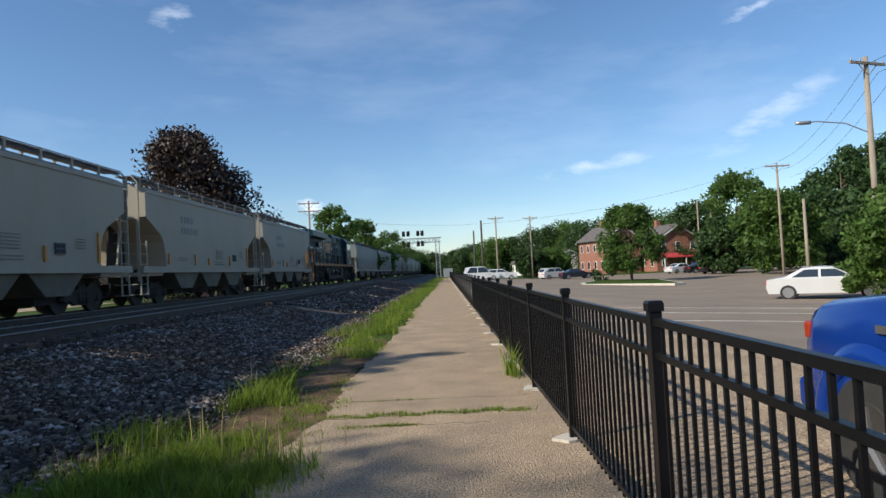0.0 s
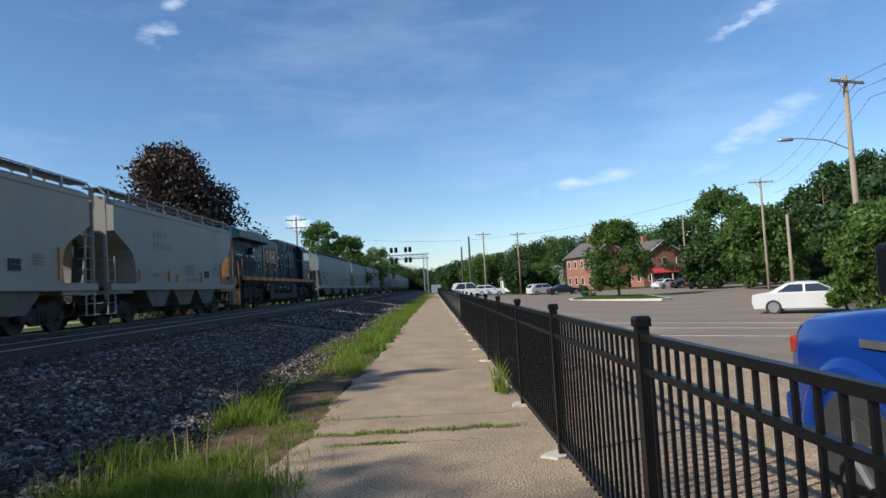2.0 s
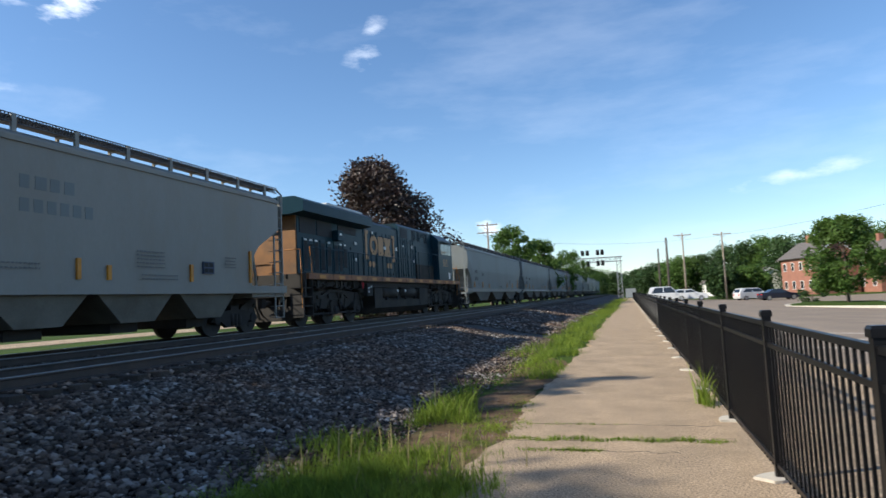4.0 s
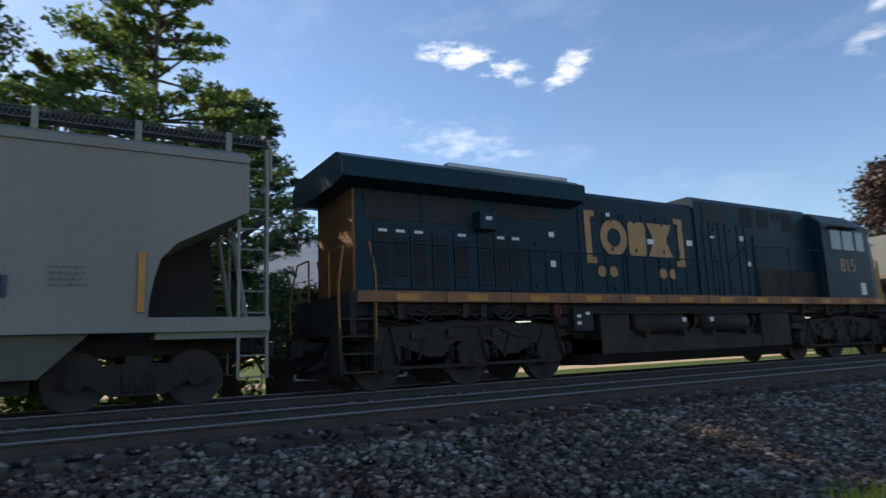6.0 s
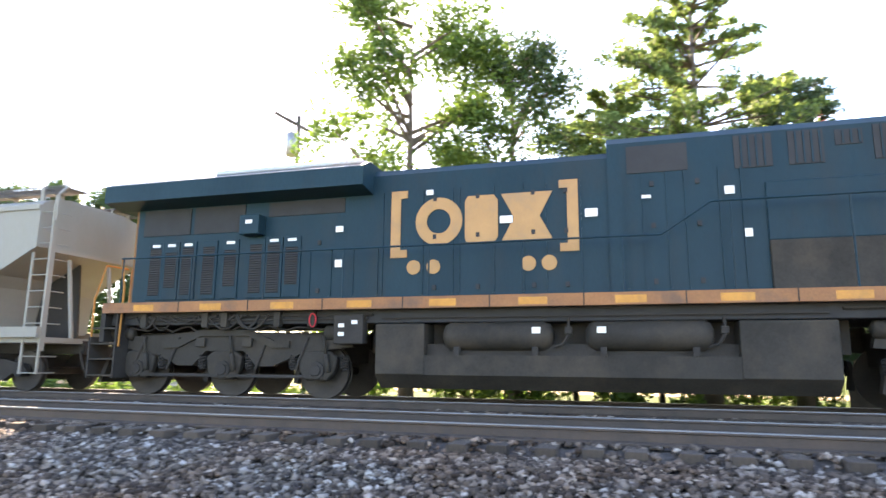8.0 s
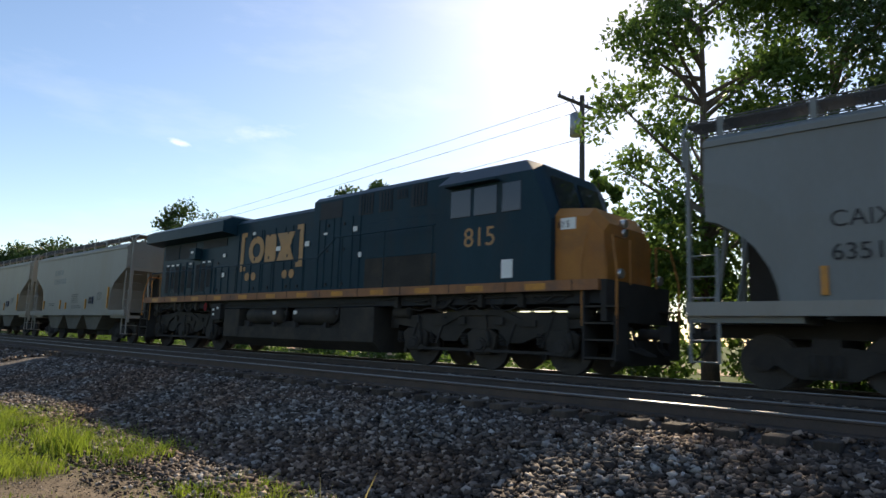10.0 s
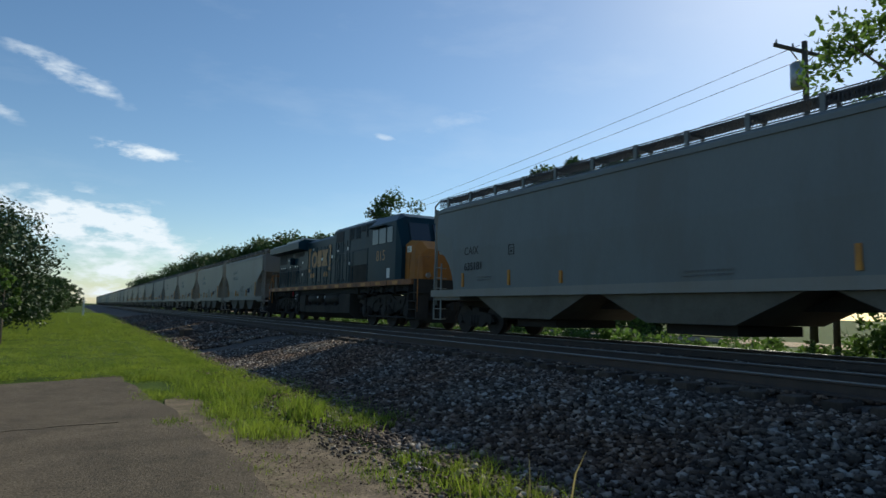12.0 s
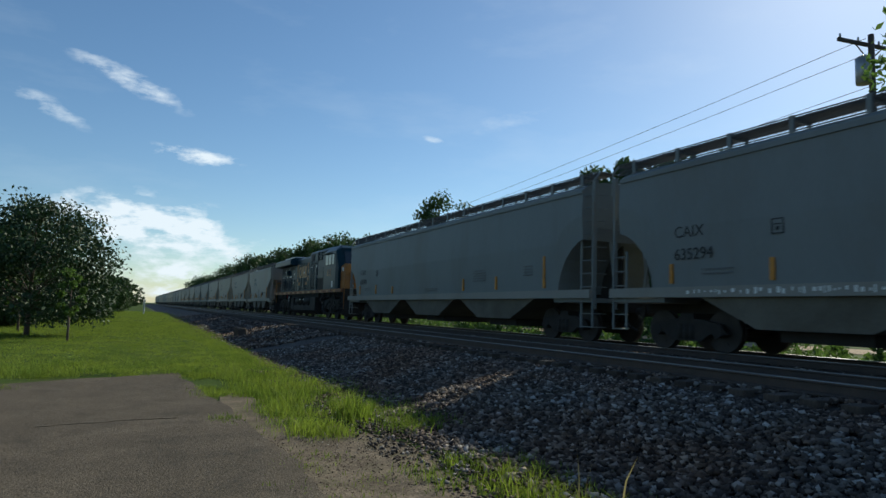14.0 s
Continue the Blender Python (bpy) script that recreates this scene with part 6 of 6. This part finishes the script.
utility_pole(*polar(120.1, 27), 12.1, 1, "pole_dark", "dark wooden utility pole with crossarm and transformer", -8, 0.15, True, half=1.45)
utility_pole(*polar(12.4, 75), 10.5, 2, turn=10)
utility_pole(32.3, 62.7, 11.0, 1, z=-0.5)
utility_pole(21.0, 31.6, 11.6, 1, turn=20, r=0.17, z=-0.5)
utility_pole(12.6, 100, 9.5, 1)
utility_pole(38, 98, 10.5, 0)
utility_pole(40, 98, 10.5, 0)
utility_pole(7.0, 97, 9.5, 1)
utility_pole(4.8, 97.5, 9.0, 0, "pole_dark", "dark plain pole beside the path", r=0.2)
utility_pole(4.5, 122, 9.0, 0, "pole_dark", "dark plain pole beside the path", r=0.2)
utility_pole(26.0, 47, 6.0, 0, z=-0.5)


def wire(a, b, sag, r=0.012):
    bm = B()
    a, b = Vector(a), Vector(b)
    pts = [a.lerp(b, i / 14) - Vector((0, 0, sag * 4 * (i / 14) * (1 - i / 14))) for i in range(15)]
    bent(bm, pts, r, 4)
    single("overhead_wire", bm, "wire", "thin dark overhead wire between poles", "wire", "overhead wires")


px, py = polar(120.1, 27)
for dz, dx in ((11.9, -1.0), (11.9, 0.3), (10.2, 0)):
    wire((px + dx, py, dz), (px - 8 + dx, py - 120, dz + 0.5), 1.2)
for k in range(3):
    wire((21.0 + 0.6 * k, 31.6, 10.7 - k * 0.4), (32.3 + 0.6 * k, 62.7, 10.6 - k * 0.8), 0.9)
    wire((21.0 + 0.6 * k, 31.6, 10.7 - k * 0.4), (14 + 0.6 * k, -8, 10.6 - k * 0.6), 0.9)
wire((32.3, 62.7, 10.5), (12.6, 100, 9.0), 0.8)
wire((12.6, 100, 9.0), (-18, 85, 9.6), 1.0)


def street_lamp():
    t = thing("street_lamp", "cobra-head street lamp on a long bracket arm", "street lamp", m=pose(21.0, 31.6, 7.3))
    bm = B()
    pipe(bm, [(0, 0, 0), (-1.2, 0, 0.55), (-2.6, 0, 0.72), (-3.0, 0, 0.7)], 0.03)
    part("arm", bm, "galvanised", t)
    bm = B()
    loft(bm, [[(x, w * math.cos(a), 0.68 + 0.09 * math.sin(a)) for a in [2 * math.pi * i / 10 for i in range(10)]] for x, w in ((-2.9, 0.06), (-3.1, 0.15), (-3.5, 0.16), (-3.65, 0.05))])
    part("lamp_head", bm, "galvanised", t)


street_lamp()


# ---- signal bridge ----
def signal_bridge():
    t = thing("signal_bridge", "galvanised cantilever signal bridge with black signal heads", "railway signal", m=pose(-3.4, 165, 0))
    bm = B()
    for sx in (-0.5, 0.5):
        for sy in (-0.5, 0.5):
            tube(bm, (sx, sy, 0), (sx, sy, 10.3), 0.09, n=6)
    for k in range(9):
        for s in (-0.5, 0.5):
            tube(bm, (-0.5, s, k), (0.5, s, k + 1), 0.05, n=5)
            tube(bm, (s, -0.5, k + 1), (s, 0.5, k), 0.05, n=5)
    part("mast", bm, "galvanised", t)
    bm = B()
    for z in (9.2, 10.3):
        for y in (-0.5, 0.5):
            tube(bm, (-9.5, y, z), (1, y, z), 0.11, n=6)
    for k in range(10):
        x = -9.5 + k
        tube(bm, (x, -0.5, 9.2), (x + 1, -0.5, 10.3), 0.06, n=5)
        tube(bm, (x, 0.5, 10.3), (x + 1, 0.5, 9.2), 0.06, n=5)
    part("truss", bm, "galvanised", t)
    for x in (-8.6, -7.4, -4.9, -3.8):
        for z in (11.6, 8.9):
            bm = B()
            tube(bm, (x, -0.7, z - 0.65), (x, -0.7, z + 0.65), 0.42, n=10)
            box(bm, x - 0.3, x + 0.3, -0.9, -0.55, z - 0.6, z + 0.6)
            part("signal_head", bm, "black_metal", t, "black signal head")
    bm = B()
    box(bm, 1.2, 3.6, -1, 1, 0, 2.2)
    part("relay_cabinet", bm, "galvanised", t)


signal_bridge()


# ---- vehicles ----
def car(x, y, turn, paint, label, length=4.7, width=1.8, height=1.45, kind="sedan", name="car"):
    t = thing(name, label, "car", "parked cars", pose(x, y, lot_z(x) - 0.012, 0, 0, turn))
    L, W = length / 2, width / 2
    if kind == "sedan":
        line = [(-L, 0.55), (-L + 0.05, 0.92), (-L + 0.75, 1.02), (-L + 1.45, height - 0.05), (-L + 2.0, height), (L - 2.2, height - 0.03), (L - 1.35, 0.98), (L - 0.25, 0.78), (L, 0.55)]
        belt, win = 0.95, (-L + 0.95, L - 1.5)
    else:
        line = [(-L, 0.6), (-L + 0.05, 1.05), (-L + 0.35, height - 0.1), (-L + 0.8, height), (L - 2.1, height - 0.03), (L - 1.35, 1.1), (L - 0.2, 0.95), (L, 0.6)]
        belt, win = 1.08, (-L + 0.4, L - 1.5)
    bm = B()
    secs = []
    for s, inset, drop in ((-1, 0.16, 0.06), (-0.96, 0.04, 0.015), (-0.7, 0, 0), (0.7, 0, 0), (0.96, 0.04, 0.015), (1, 0.16, 0.06)):
        ring = [(-L + 0.1, 0.28)] + [(px * (1 - inset * 0.1), (pz - drop if pz > belt else pz)) for px, pz in line] + [(L - 0.1, 0.28)]
        secs.append([(px, s * W * (1 - (max(0, pz - belt) * 0.22)), pz) for px, pz in ring])
    loft(bm, secs, True, False)
    part("body", bm, paint, t)
    for s in (-1, 1):
        bm = B()
        n = 2
        xa, xb = win
        top = height - 0.12
        mid = (xa + xb) / 2
        for a0, a1, b0, b1 in ((xa + 0.12, mid - 0.05, xa + 0.62, mid - 0.05), (mid + 0.05, xb - 0.02, mid + 0.05, xb - 0.62)):
            q = [(a0, belt + 0.05), (a1, belt + 0.05), (b1, top), (b0, top)]
            vs = [[bm.verts.new((px, s * (W * (1 - (max(0, pz - belt) * 0.22)) + o), pz)) for px, pz in q] for o in (-0.02, 0.006)]
            for i in range(4):
                bm.faces.new((vs[0][i], vs[0][(i + 1) % 4], vs[1][(i + 1) % 4], vs[1][i]))
            bm.faces.new(vs[0])
            bm.faces.new(vs[1][::-1])
        part("side_windows", bm, "pane", t, "dark tinted side windows")
    for nm, pa, pb in (("windscreen", line[-4] if kind == "sedan" else line[-4], line[-3] if kind == "sedan" else line[-3]), ("rear_window", line[2] if kind == "sedan" else line[1], line[3] if kind == "sedan" else line[2])):
        bm = B()
        a, b = Vector((pa[0], 0, pa[1])), Vector((pb[0], 0, pb[1]))
        nrm = Vector((-(b.z - a.z), 0, b.x - a.x)).normalized() * 0.008
        if nrm.z < 0:
            nrm = -nrm
        a2, b2 = a.lerp(b, 0.1), a.lerp(b, 0.9)
        vs = [[bm.verts.new(p + nrm * o + Vector((0, yy, 0))) for p, yy in ((a2, -W * 0.72), (a2, W * 0.72), (b2, W * 0.72), (b2, -W * 0.72))] for o in (-1, 1)]
        bm.faces.new(vs[0])
        bm.faces.new(vs[1][::-1])
        for i in range(4):
            bm.faces.new((vs[0][i], vs[0][(i + 1) % 4], vs[1][(i + 1) % 4], vs[1][i]))
        part(nm, bm, "pane", t)
    for wx in (-L + 0.9, L - 0.9):
        for s in (-1, 1):
            bm = B()
            tube(bm, (wx, s * (W - 0.2), 0.33), (wx, s * (W + 0.015), 0.33), 0.33, n=22)
            w = part("wheel", bm, "tyre", t)
            bm = B()
            tube(bm, (wx, s * (W + 0.01), 0.33), (wx, s * (W + 0.022), 0.33), 0.23, n=18)
            part("rim", bm, "alloy", w, "alloy wheel rim")
    for s in (-1, 1):
        bm = B()
        box(bm, -L - 0.01, -L + 0.12, s * W * 0.7 - 0.2, s * W * 0.7 + 0.2, 0.72, 0.86, 0.02)
        part("tail_light", bm, "tail_red", t)
        bm = B()
        box(bm, L - 1.75, L - 1.55, s * (W + 0.09) - 0.09, s * (W + 0.09) + 0.09, 0.95, 1.08, 0.03)
        part("side_mirror", bm, paint, t)
    return t


car(16.75, 28.75, -33, "car_silver", "silver sedan parked beside the green bush", 4.85, 1.84, 1.45)
car(15.6, 97, 20, "car_silver", "silver minivan parked across the lot", 4.9, 1.9, 1.7, "suv")
car(17.8, 92, 10, "car_navy", "dark blue sedan parked across the lot", 4.8, 1.85, 1.45)
car(34.0, 82, 15, "car_black", "black jeep parked across the lot", 4.6, 1.9, 1.85, "suv")
car(33.5, 94, 20, "car_white", "white sedan parked by the red awning", 4.7, 1.8, 1.45)
car(37.5, 95, 10, "car_black", "black car parked by the red awning", 4.7, 1.8, 1.5)
car(35.0, 90, 10, "car_black", "black car parked behind the jeep", 4.7, 1.8, 1.5)
car(4.2, 92, 0, "car_white", "white van parked past the end of the fence", 5.2, 2.0, 2.0, "suv")
car(7.0, 93, 0, "car_white", "white car parked past the end of the fence", 4.8, 1.8, 1.6, "suv")


def pickup():
    """Blue pickup beside the fence, its front towards +y; its space has y = 0 at the front, y grows towards the tail."""
    t = thing("pickup_truck", "bright blue pickup truck with flared wheel arches and alloy wheels", "truck", "parked cars", pose(3.57, 5.03, -0.02, 0, 0, 180))
    W = 0.98

    def ring(y, top, w, low=0.50):
        half = [(w * 0.96, low), (w, low + 0.22), (w * 0.995, top - 0.30), (w * 0.97, top - 0.15), (w * 0.91, top - 0.05), (w * 0.8, top - 0.008), (w * 0.5, top + 0.012)]
        return [(x, y, z) for x, z in half] + [(-x, y, z) for x, z in half[::-1]]

    bm = B()
    loft(bm, [ring(0.0, 1.06, 0.72, 0.52), ring(0.03, 1.15, 0.82, 0.46), ring(0.12, 1.22, 0.91, 0.44), ring(0.3, 1.27, 0.965, 0.46), ring(0.9, 1.32, W), ring(1.4, 1.34, W), ring(1.45, 1.33, W)])
    part("hood", bm, "car_blue", t)
    bm = B()
    loft(bm, [ring(1.465, 1.33, W), ring(2.4, 1.34, W), ring(3.3, 1.34, W)])
    part("cab_body", bm, "car_blue", t)
    bm = B()
    loft(bm, [ring(3.33, 1.30, W), ring(4.4, 1.31, W), ring(5.35, 1.31, W), ring(5.5, 1.24, W * 0.95)])
    part("bed", bm, "car_blue", t)
    bm = B()
    loft(bm, [[(-w, y, z), (w, y, z), (w, y2, z), (-w, y2, z)] for w, y, y2, z in ((0.90, 1.55, 3.28, 1.33), (0.80, 2.15, 3.15, 1.76), (0.72, 2.35, 3.0, 1.83))], True, False)
    part("cab_roof", bm, "car_blue", t)
    bm = B()
    vs = [[bm.verts.new((x, y - o, z + o)) for x, y, z in ((-0.80, 1.62, 1.37), (0.80, 1.62, 1.37), (0.73, 2.08, 1.73), (-0.73, 2.08, 1.73))] for o in (-0.01, 0.012)]
    bm.faces.new(vs[0])
    bm.faces.new(vs[1][::-1])
    for i in range(4):
        bm.faces.new((vs[0][i], vs[0][(i + 1) % 4], vs[1][(i + 1) % 4], vs[1][i]))
    part("windscreen", bm, "pane", t, "dark windscreen")
    for s in (-1, 1):
        bm = B()
        vs = [[bm.verts.new((s * (xx + o), yy, zz)) for xx, yy, zz in ((0.895, 1.85, 1.38), (0.895, 3.1, 1.38), (0.81, 3.05, 1.72), (0.81, 2.25, 1.72))] for o in (-0.01, 0.012)]
        bm.faces.new(vs[0])
        bm.faces.new(vs[1][::-1])
        for i in range(4):
            bm.faces.new((vs[0][i], vs[0][(i + 1) % 4], vs[1][(i + 1) % 4], vs[1][i]))
        part("side_window", bm, "pane", t, "dark side window")
        for wy in (0.92, 4.35):
            bm = B()
            n = 24
            rings = []
            for xx, r in ((W - 0.16, 0.66), (W - 0.015, 0.63), (W + 0.035, 0.57), (W + 0.05, 0.50), (W + 0.03, 0.46), (W - 0.3, 0.45)):
                rings.append([(s * xx, wy + r * math.cos(math.pi * i / n), 0.40 + r * math.sin(math.pi * i / n)) for i in range(n + 1)])
            loft(bm, rings + rings[:1], False, True)
            part("wheel_arch", bm, "car_blue", t, "flared blue wheel arch")
            bm = B()
            tube(bm, (s * (W - 0.26), wy, 0.40), (s * (W + 0.0), wy, 0.40), 0.40, n=30)
            w = part("wheel", bm, "tyre", t)
            bm = B()
            tube(bm, (s * (W - 0.01), wy, 0.40), (s * (W + 0.008), wy, 0.40), 0.26, 0.24, 26)
            part("rim", bm, "truck_iron", w)
            for k in range(5):
                bm = B()
                a = 2 * math.pi * k / 5 + 0.4
                tube(bm, (s * (W + 0.012), wy, 0.40), (s * (W + 0.012), wy + 0.22 * math.cos(a), 0.40 + 0.22 * math.sin(a)), 0.04, 0.03, 6)
                part("spoke", bm, "alloy", w, "alloy wheel spoke")
        bm = B()
        box(bm, s * 0.885 - 0.03, s * 0.885 + 0.03, 0.10, 0.19, 0.97, 1.10, 0.02)
        part("marker_light", bm, "marker_amber", t, "amber marker light")
        bm = B()
        box(bm, s * 0.66 - 0.15, s * 0.66 + 0.15, -0.01, 0.1, 0.86, 1.06, 0.03)
        part("headlight", bm, "alloy", t, "chromed headlight")
        bm = B()
        box(bm, s * 1.13 - 0.10, s * 1.13 + 0.10, 1.60, 1.72, 1.44, 1.72, 0.03)
        box(bm, s * 0.99 - 0.12, s * 0.99 + 0.10, 1.63, 1.69, 1.36, 1.46)
        part("side_mirror", bm, "black_metal", t, "black side mirror")
        bm = B()
        box(bm, s * (W + 0.004) - 0.006, s * (W + 0.004) + 0.006, 1.05, 1.4, 1.10, 1.15)
        part("badge", bm, "alloy", t)
        bm = B()
        box(bm, s * 0.86 - 0.06, s * 0.86 + 0.06, 5.4, 5.52, 0.85, 1.15, 0.02)
        part("tail_light", bm, "tail_red", t, "red tail light")
    bm = B()
    box(bm, -0.5, 0.5, -0.02, 0.06, 0.8, 1.04, 0.02)
    part("grille", bm, "black_metal", t, "black radiator grille")
    bm = B()
    box(bm, -0.9, 0.9, -0.08, 0.12, 0.42, 0.66, 0.05)
    part("front_bumper", bm, "car_blue", t)
    bm = B()
    box(bm, -0.9, 0.9, 0.25, 5.2, 0.36, 0.55)
    part("chassis", bm, "truck_iron", t)


pickup()


# ---- parking island ----
def island():
    bm = B()
    out = [(12.2, 60.5), (17.7, 51.2), (18.7, 51.7), (20.8, 65.0), (16.9, 73), (13, 65)]
    prism(bm, out, -0.56, -0.33, "z")
    k = single("kerb_island", bm, "concrete", "pale concrete kerbed parking island", "kerb", kind="structure")
    bm = B()
    cx, cy = 16.5, 61
    prism(bm, [(cx + (x - cx) * 0.9, cy + (y - cy) * 0.93) for x, y in out], -0.36, -0.31, "z")
    part("island_soil", bm, "grass_soil", k)


island()


# ---- houses ----
def house(x, y, turn, w, d, h, roof_h, wall, roof, label, storeys=2, chimney=False, name="house", porch=None):
    t = thing(name, label, "house", "houses across the lot", pose(x, y, -0.5 if x > 5 else -0.1, 0, 0, turn))
    bm = B()
    prism(bm, [(-w / 2, -0.2), (w / 2, -0.2), (w / 2, h), (0, h + roof_h), (-w / 2, h)], -d / 2, d / 2, "y")
    wl = part("wall", bm, wall, t)
    bm = B()
    for s in (-1, 1):
        a, b = Vector((0, 0, h + roof_h)), Vector((s * (w / 2 + 0.5), 0, h - 0.5 * roof_h * 2 / w))
        n = Vector((s * roof_h, 0, w / 2)).normalized() * 0.18
        q = [(a.x, a.z + 0.01), (b.x, b.z + 0.01), (b.x + n.x, b.z + n.z), (a.x, a.z + n.z + 0.06)]
        prism(bm, q, -d / 2 - 0.4, d / 2 + 0.4, "y")
    part("roof", bm, roof, t)
    bm = B()
    for yy in (-d / 2 - 0.42, d / 2 + 0.36):
        for s in (-1, 1):
            a, b = (0, h + roof_h - 0.02), (s * (w / 2 + 0.5), h - roof_h / w - 0.02)
            prism(bm, [a, b, (b[0], b[1] - 0.25), (a[0], a[1] - 0.28)], yy, yy + 0.06, "y")
    part("bargeboard", bm, "white_paint", t, "white painted gable trim")
    for st in range(storeys):
        zc = 0.9 + st * (h / storeys)
        for face in ("-y", "-x", "+x"):
            span = w if face == "-y" else d
            nn = max(2, int(span / 2.6))
            for i in range(nn):
                u = -span / 2 + span * (i + 0.5) / nn
                bm, bp = B(), B()
                if face == "-y":
                    box(bm, u - 0.5, u + 0.5, -d / 2 - 0.05, -d / 2 + 0.02, zc, zc + 1.5)
                    box(bp, u - 0.42, u + 0.42, -d / 2 - 0.06, -d / 2 - 0.045, zc + 0.08, zc + 1.42)
                else:
                    s = 1 if face == "+x" else -1
                    a, b = sorted((s * (w / 2 - 0.02), s * (w / 2 + 0.05)))
                    box(bm, a, b, u - 0.5, u + 0.5, zc, zc + 1.5)
                    a, b = sorted((s * (w / 2 + 0.045), s * (w / 2 + 0.06)))
                    box(bp, a, b, u - 0.42, u + 0.42, zc + 0.08, zc + 1.42)
                wn = part("window", bm, "white_paint", t)
                part("pane", bp, "pane", wn)
    if chimney:
        bm = B()
        box(bm, -0.4, 0.4, d * 0.15, d * 0.15 + 0.8, h + roof_h * 0.6, h + roof_h + 1.3)
        part("chimney", bm, "brick_wall", t)
    if porch:
        bm = B()
        prism(bm, [(-d / 2 - 2.6, 2.5), (-d / 2, 3.2), (-d / 2, 3.05), (-d / 2 - 2.6, 2.35)], -w / 2, w / 2, "x")
        part("awning", bm, porch, t, "awning over the shop front")
        for xx in (-w / 2 + 0.2, 0, w / 2 - 0.2):
            bm = B()
            box(bm, xx - 0.07, xx + 0.07, -d / 2 - 2.5, -d / 2 - 2.36, 0, 2.5)
            part("porch_post", bm, "white_paint", t)
    return t


house(31.5, 128, 15, 7.5, 11, 6.6, 2.6, "brick_wall", "roof_shingle", "red brick house with white gable trim", 2, True)
house(41.5, 125, 12, 9, 10, 5.8, 2.8, "brick_wall", "roof_shingle", "red brick shop with red awning and chimney", 2, True, porch="awning_red")
house(26.5, 152, 10, 10, 9, 3.4, 2.2, "siding", "roof_shingle", "low white clapboard house with grey roof", 1)
house(20.5, 160, 8, 9, 8, 3.2, 2.4, "siding", "roof_shingle", "low white clapboard house with grey roof", 1)
house(58.0, 86, -20, 9, 8, 3.6, 2.4, "brick_wall", "roof_green", "small brick house with a green metal roof", 1, True)
house(*polar(64.0, 27), -25, 7, 9, 4.3, 2.3, "pole_dark", "roof_metal", "low building with ribbed metal roof behind the train", 1, name="depot")


def flag():
    x, y = polar(75.0, 30)
    t = thing("flagpole", "thin flagpole with a red and white striped flag", "flag", m=pose(x, y, 0.2))
    bm = B()
    tube(bm, (0, 0, -0.3), (0, 0, 13.6), 0.05, 0.03, 8)
    part("pole", bm, "galvanised", t)
    bm = B()
    for k in range(7):
        z0 = 12.4 - 0.13 * k
        vs = [[(0.04 + 0.16 * i, 0.05 * math.sin(i * 1.3), z0 - 0.05 * i + o) for i in range(8)] for o in (0, -0.1)]
        loft(bm, [[(a[0], a[1] - 0.008, a[2]), (a[0], a[1] + 0.008, a[2]), (b[0], b[1] + 0.008, b[2]), (b[0], b[1] - 0.008, b[2])] for a, b in zip(*vs)], True, False)
    part("stripe", bm, "flag_red", t, "red cloth stripes")


flag()


# ---- small things ----
def marker_post():
    bm = B()
    box(bm, -0.09, 0.09, -0.06, 0.06, -0.2, 1.9, 0.02)
    single("marker_post", bm, "white_paint", "white marker post beside the track", "post", m=pose(-0.95, -88.5, 0.05))


marker_post()
bm = B()
box(bm, -0.24, 0.24, -0.2, 0.2, -0.1, 0.42, 0.06)
single("timber_block", bm, "tie", "short dark timber block lying beside the ballast", "block", m=pose(-4.6, -31.8, 0.1, 6, 4, 25))
for x, y, z, w in ((44.0, 104, 3.4, 0.6),):
    bm = B()
    prism(bm, [(-w, 0), (0, -w), (w, 0), (0, w)], -0.02, 0.02, "y")
    s = thing("road_sign", "yellow diamond road sign on a post", "sign", m=pose(x, y, -0.5))
    part("sign_plate", bm, "yellow_sign", s, "", pose(0, -0.06, z))
    bm = B()
    tube(bm, (0, 0, -0.2), (0, 0, z + w), 0.03, n=6)
    part("post", bm, "galvanised", s)


# ---- motion ----
def motions():
    for ob, y0 in TRAIN:
        walk(ob, [(t, pose(FAR_X, y0 - SPEED * t, RAIL_Z)) for t in (0.0, 7.0, 14.0)])
    for ob, r, y0 in WHEELS:
        if not (-30 < y0 < 110):
            continue
        at = ob.matrix_basis.translation.copy()
        turn = SPEED / r * 180 / math.pi
        walk(ob, [(k * 0.1, pose(at.x, at.y, at.z, turn * k * 0.1)) for k in range(141)])


motions()
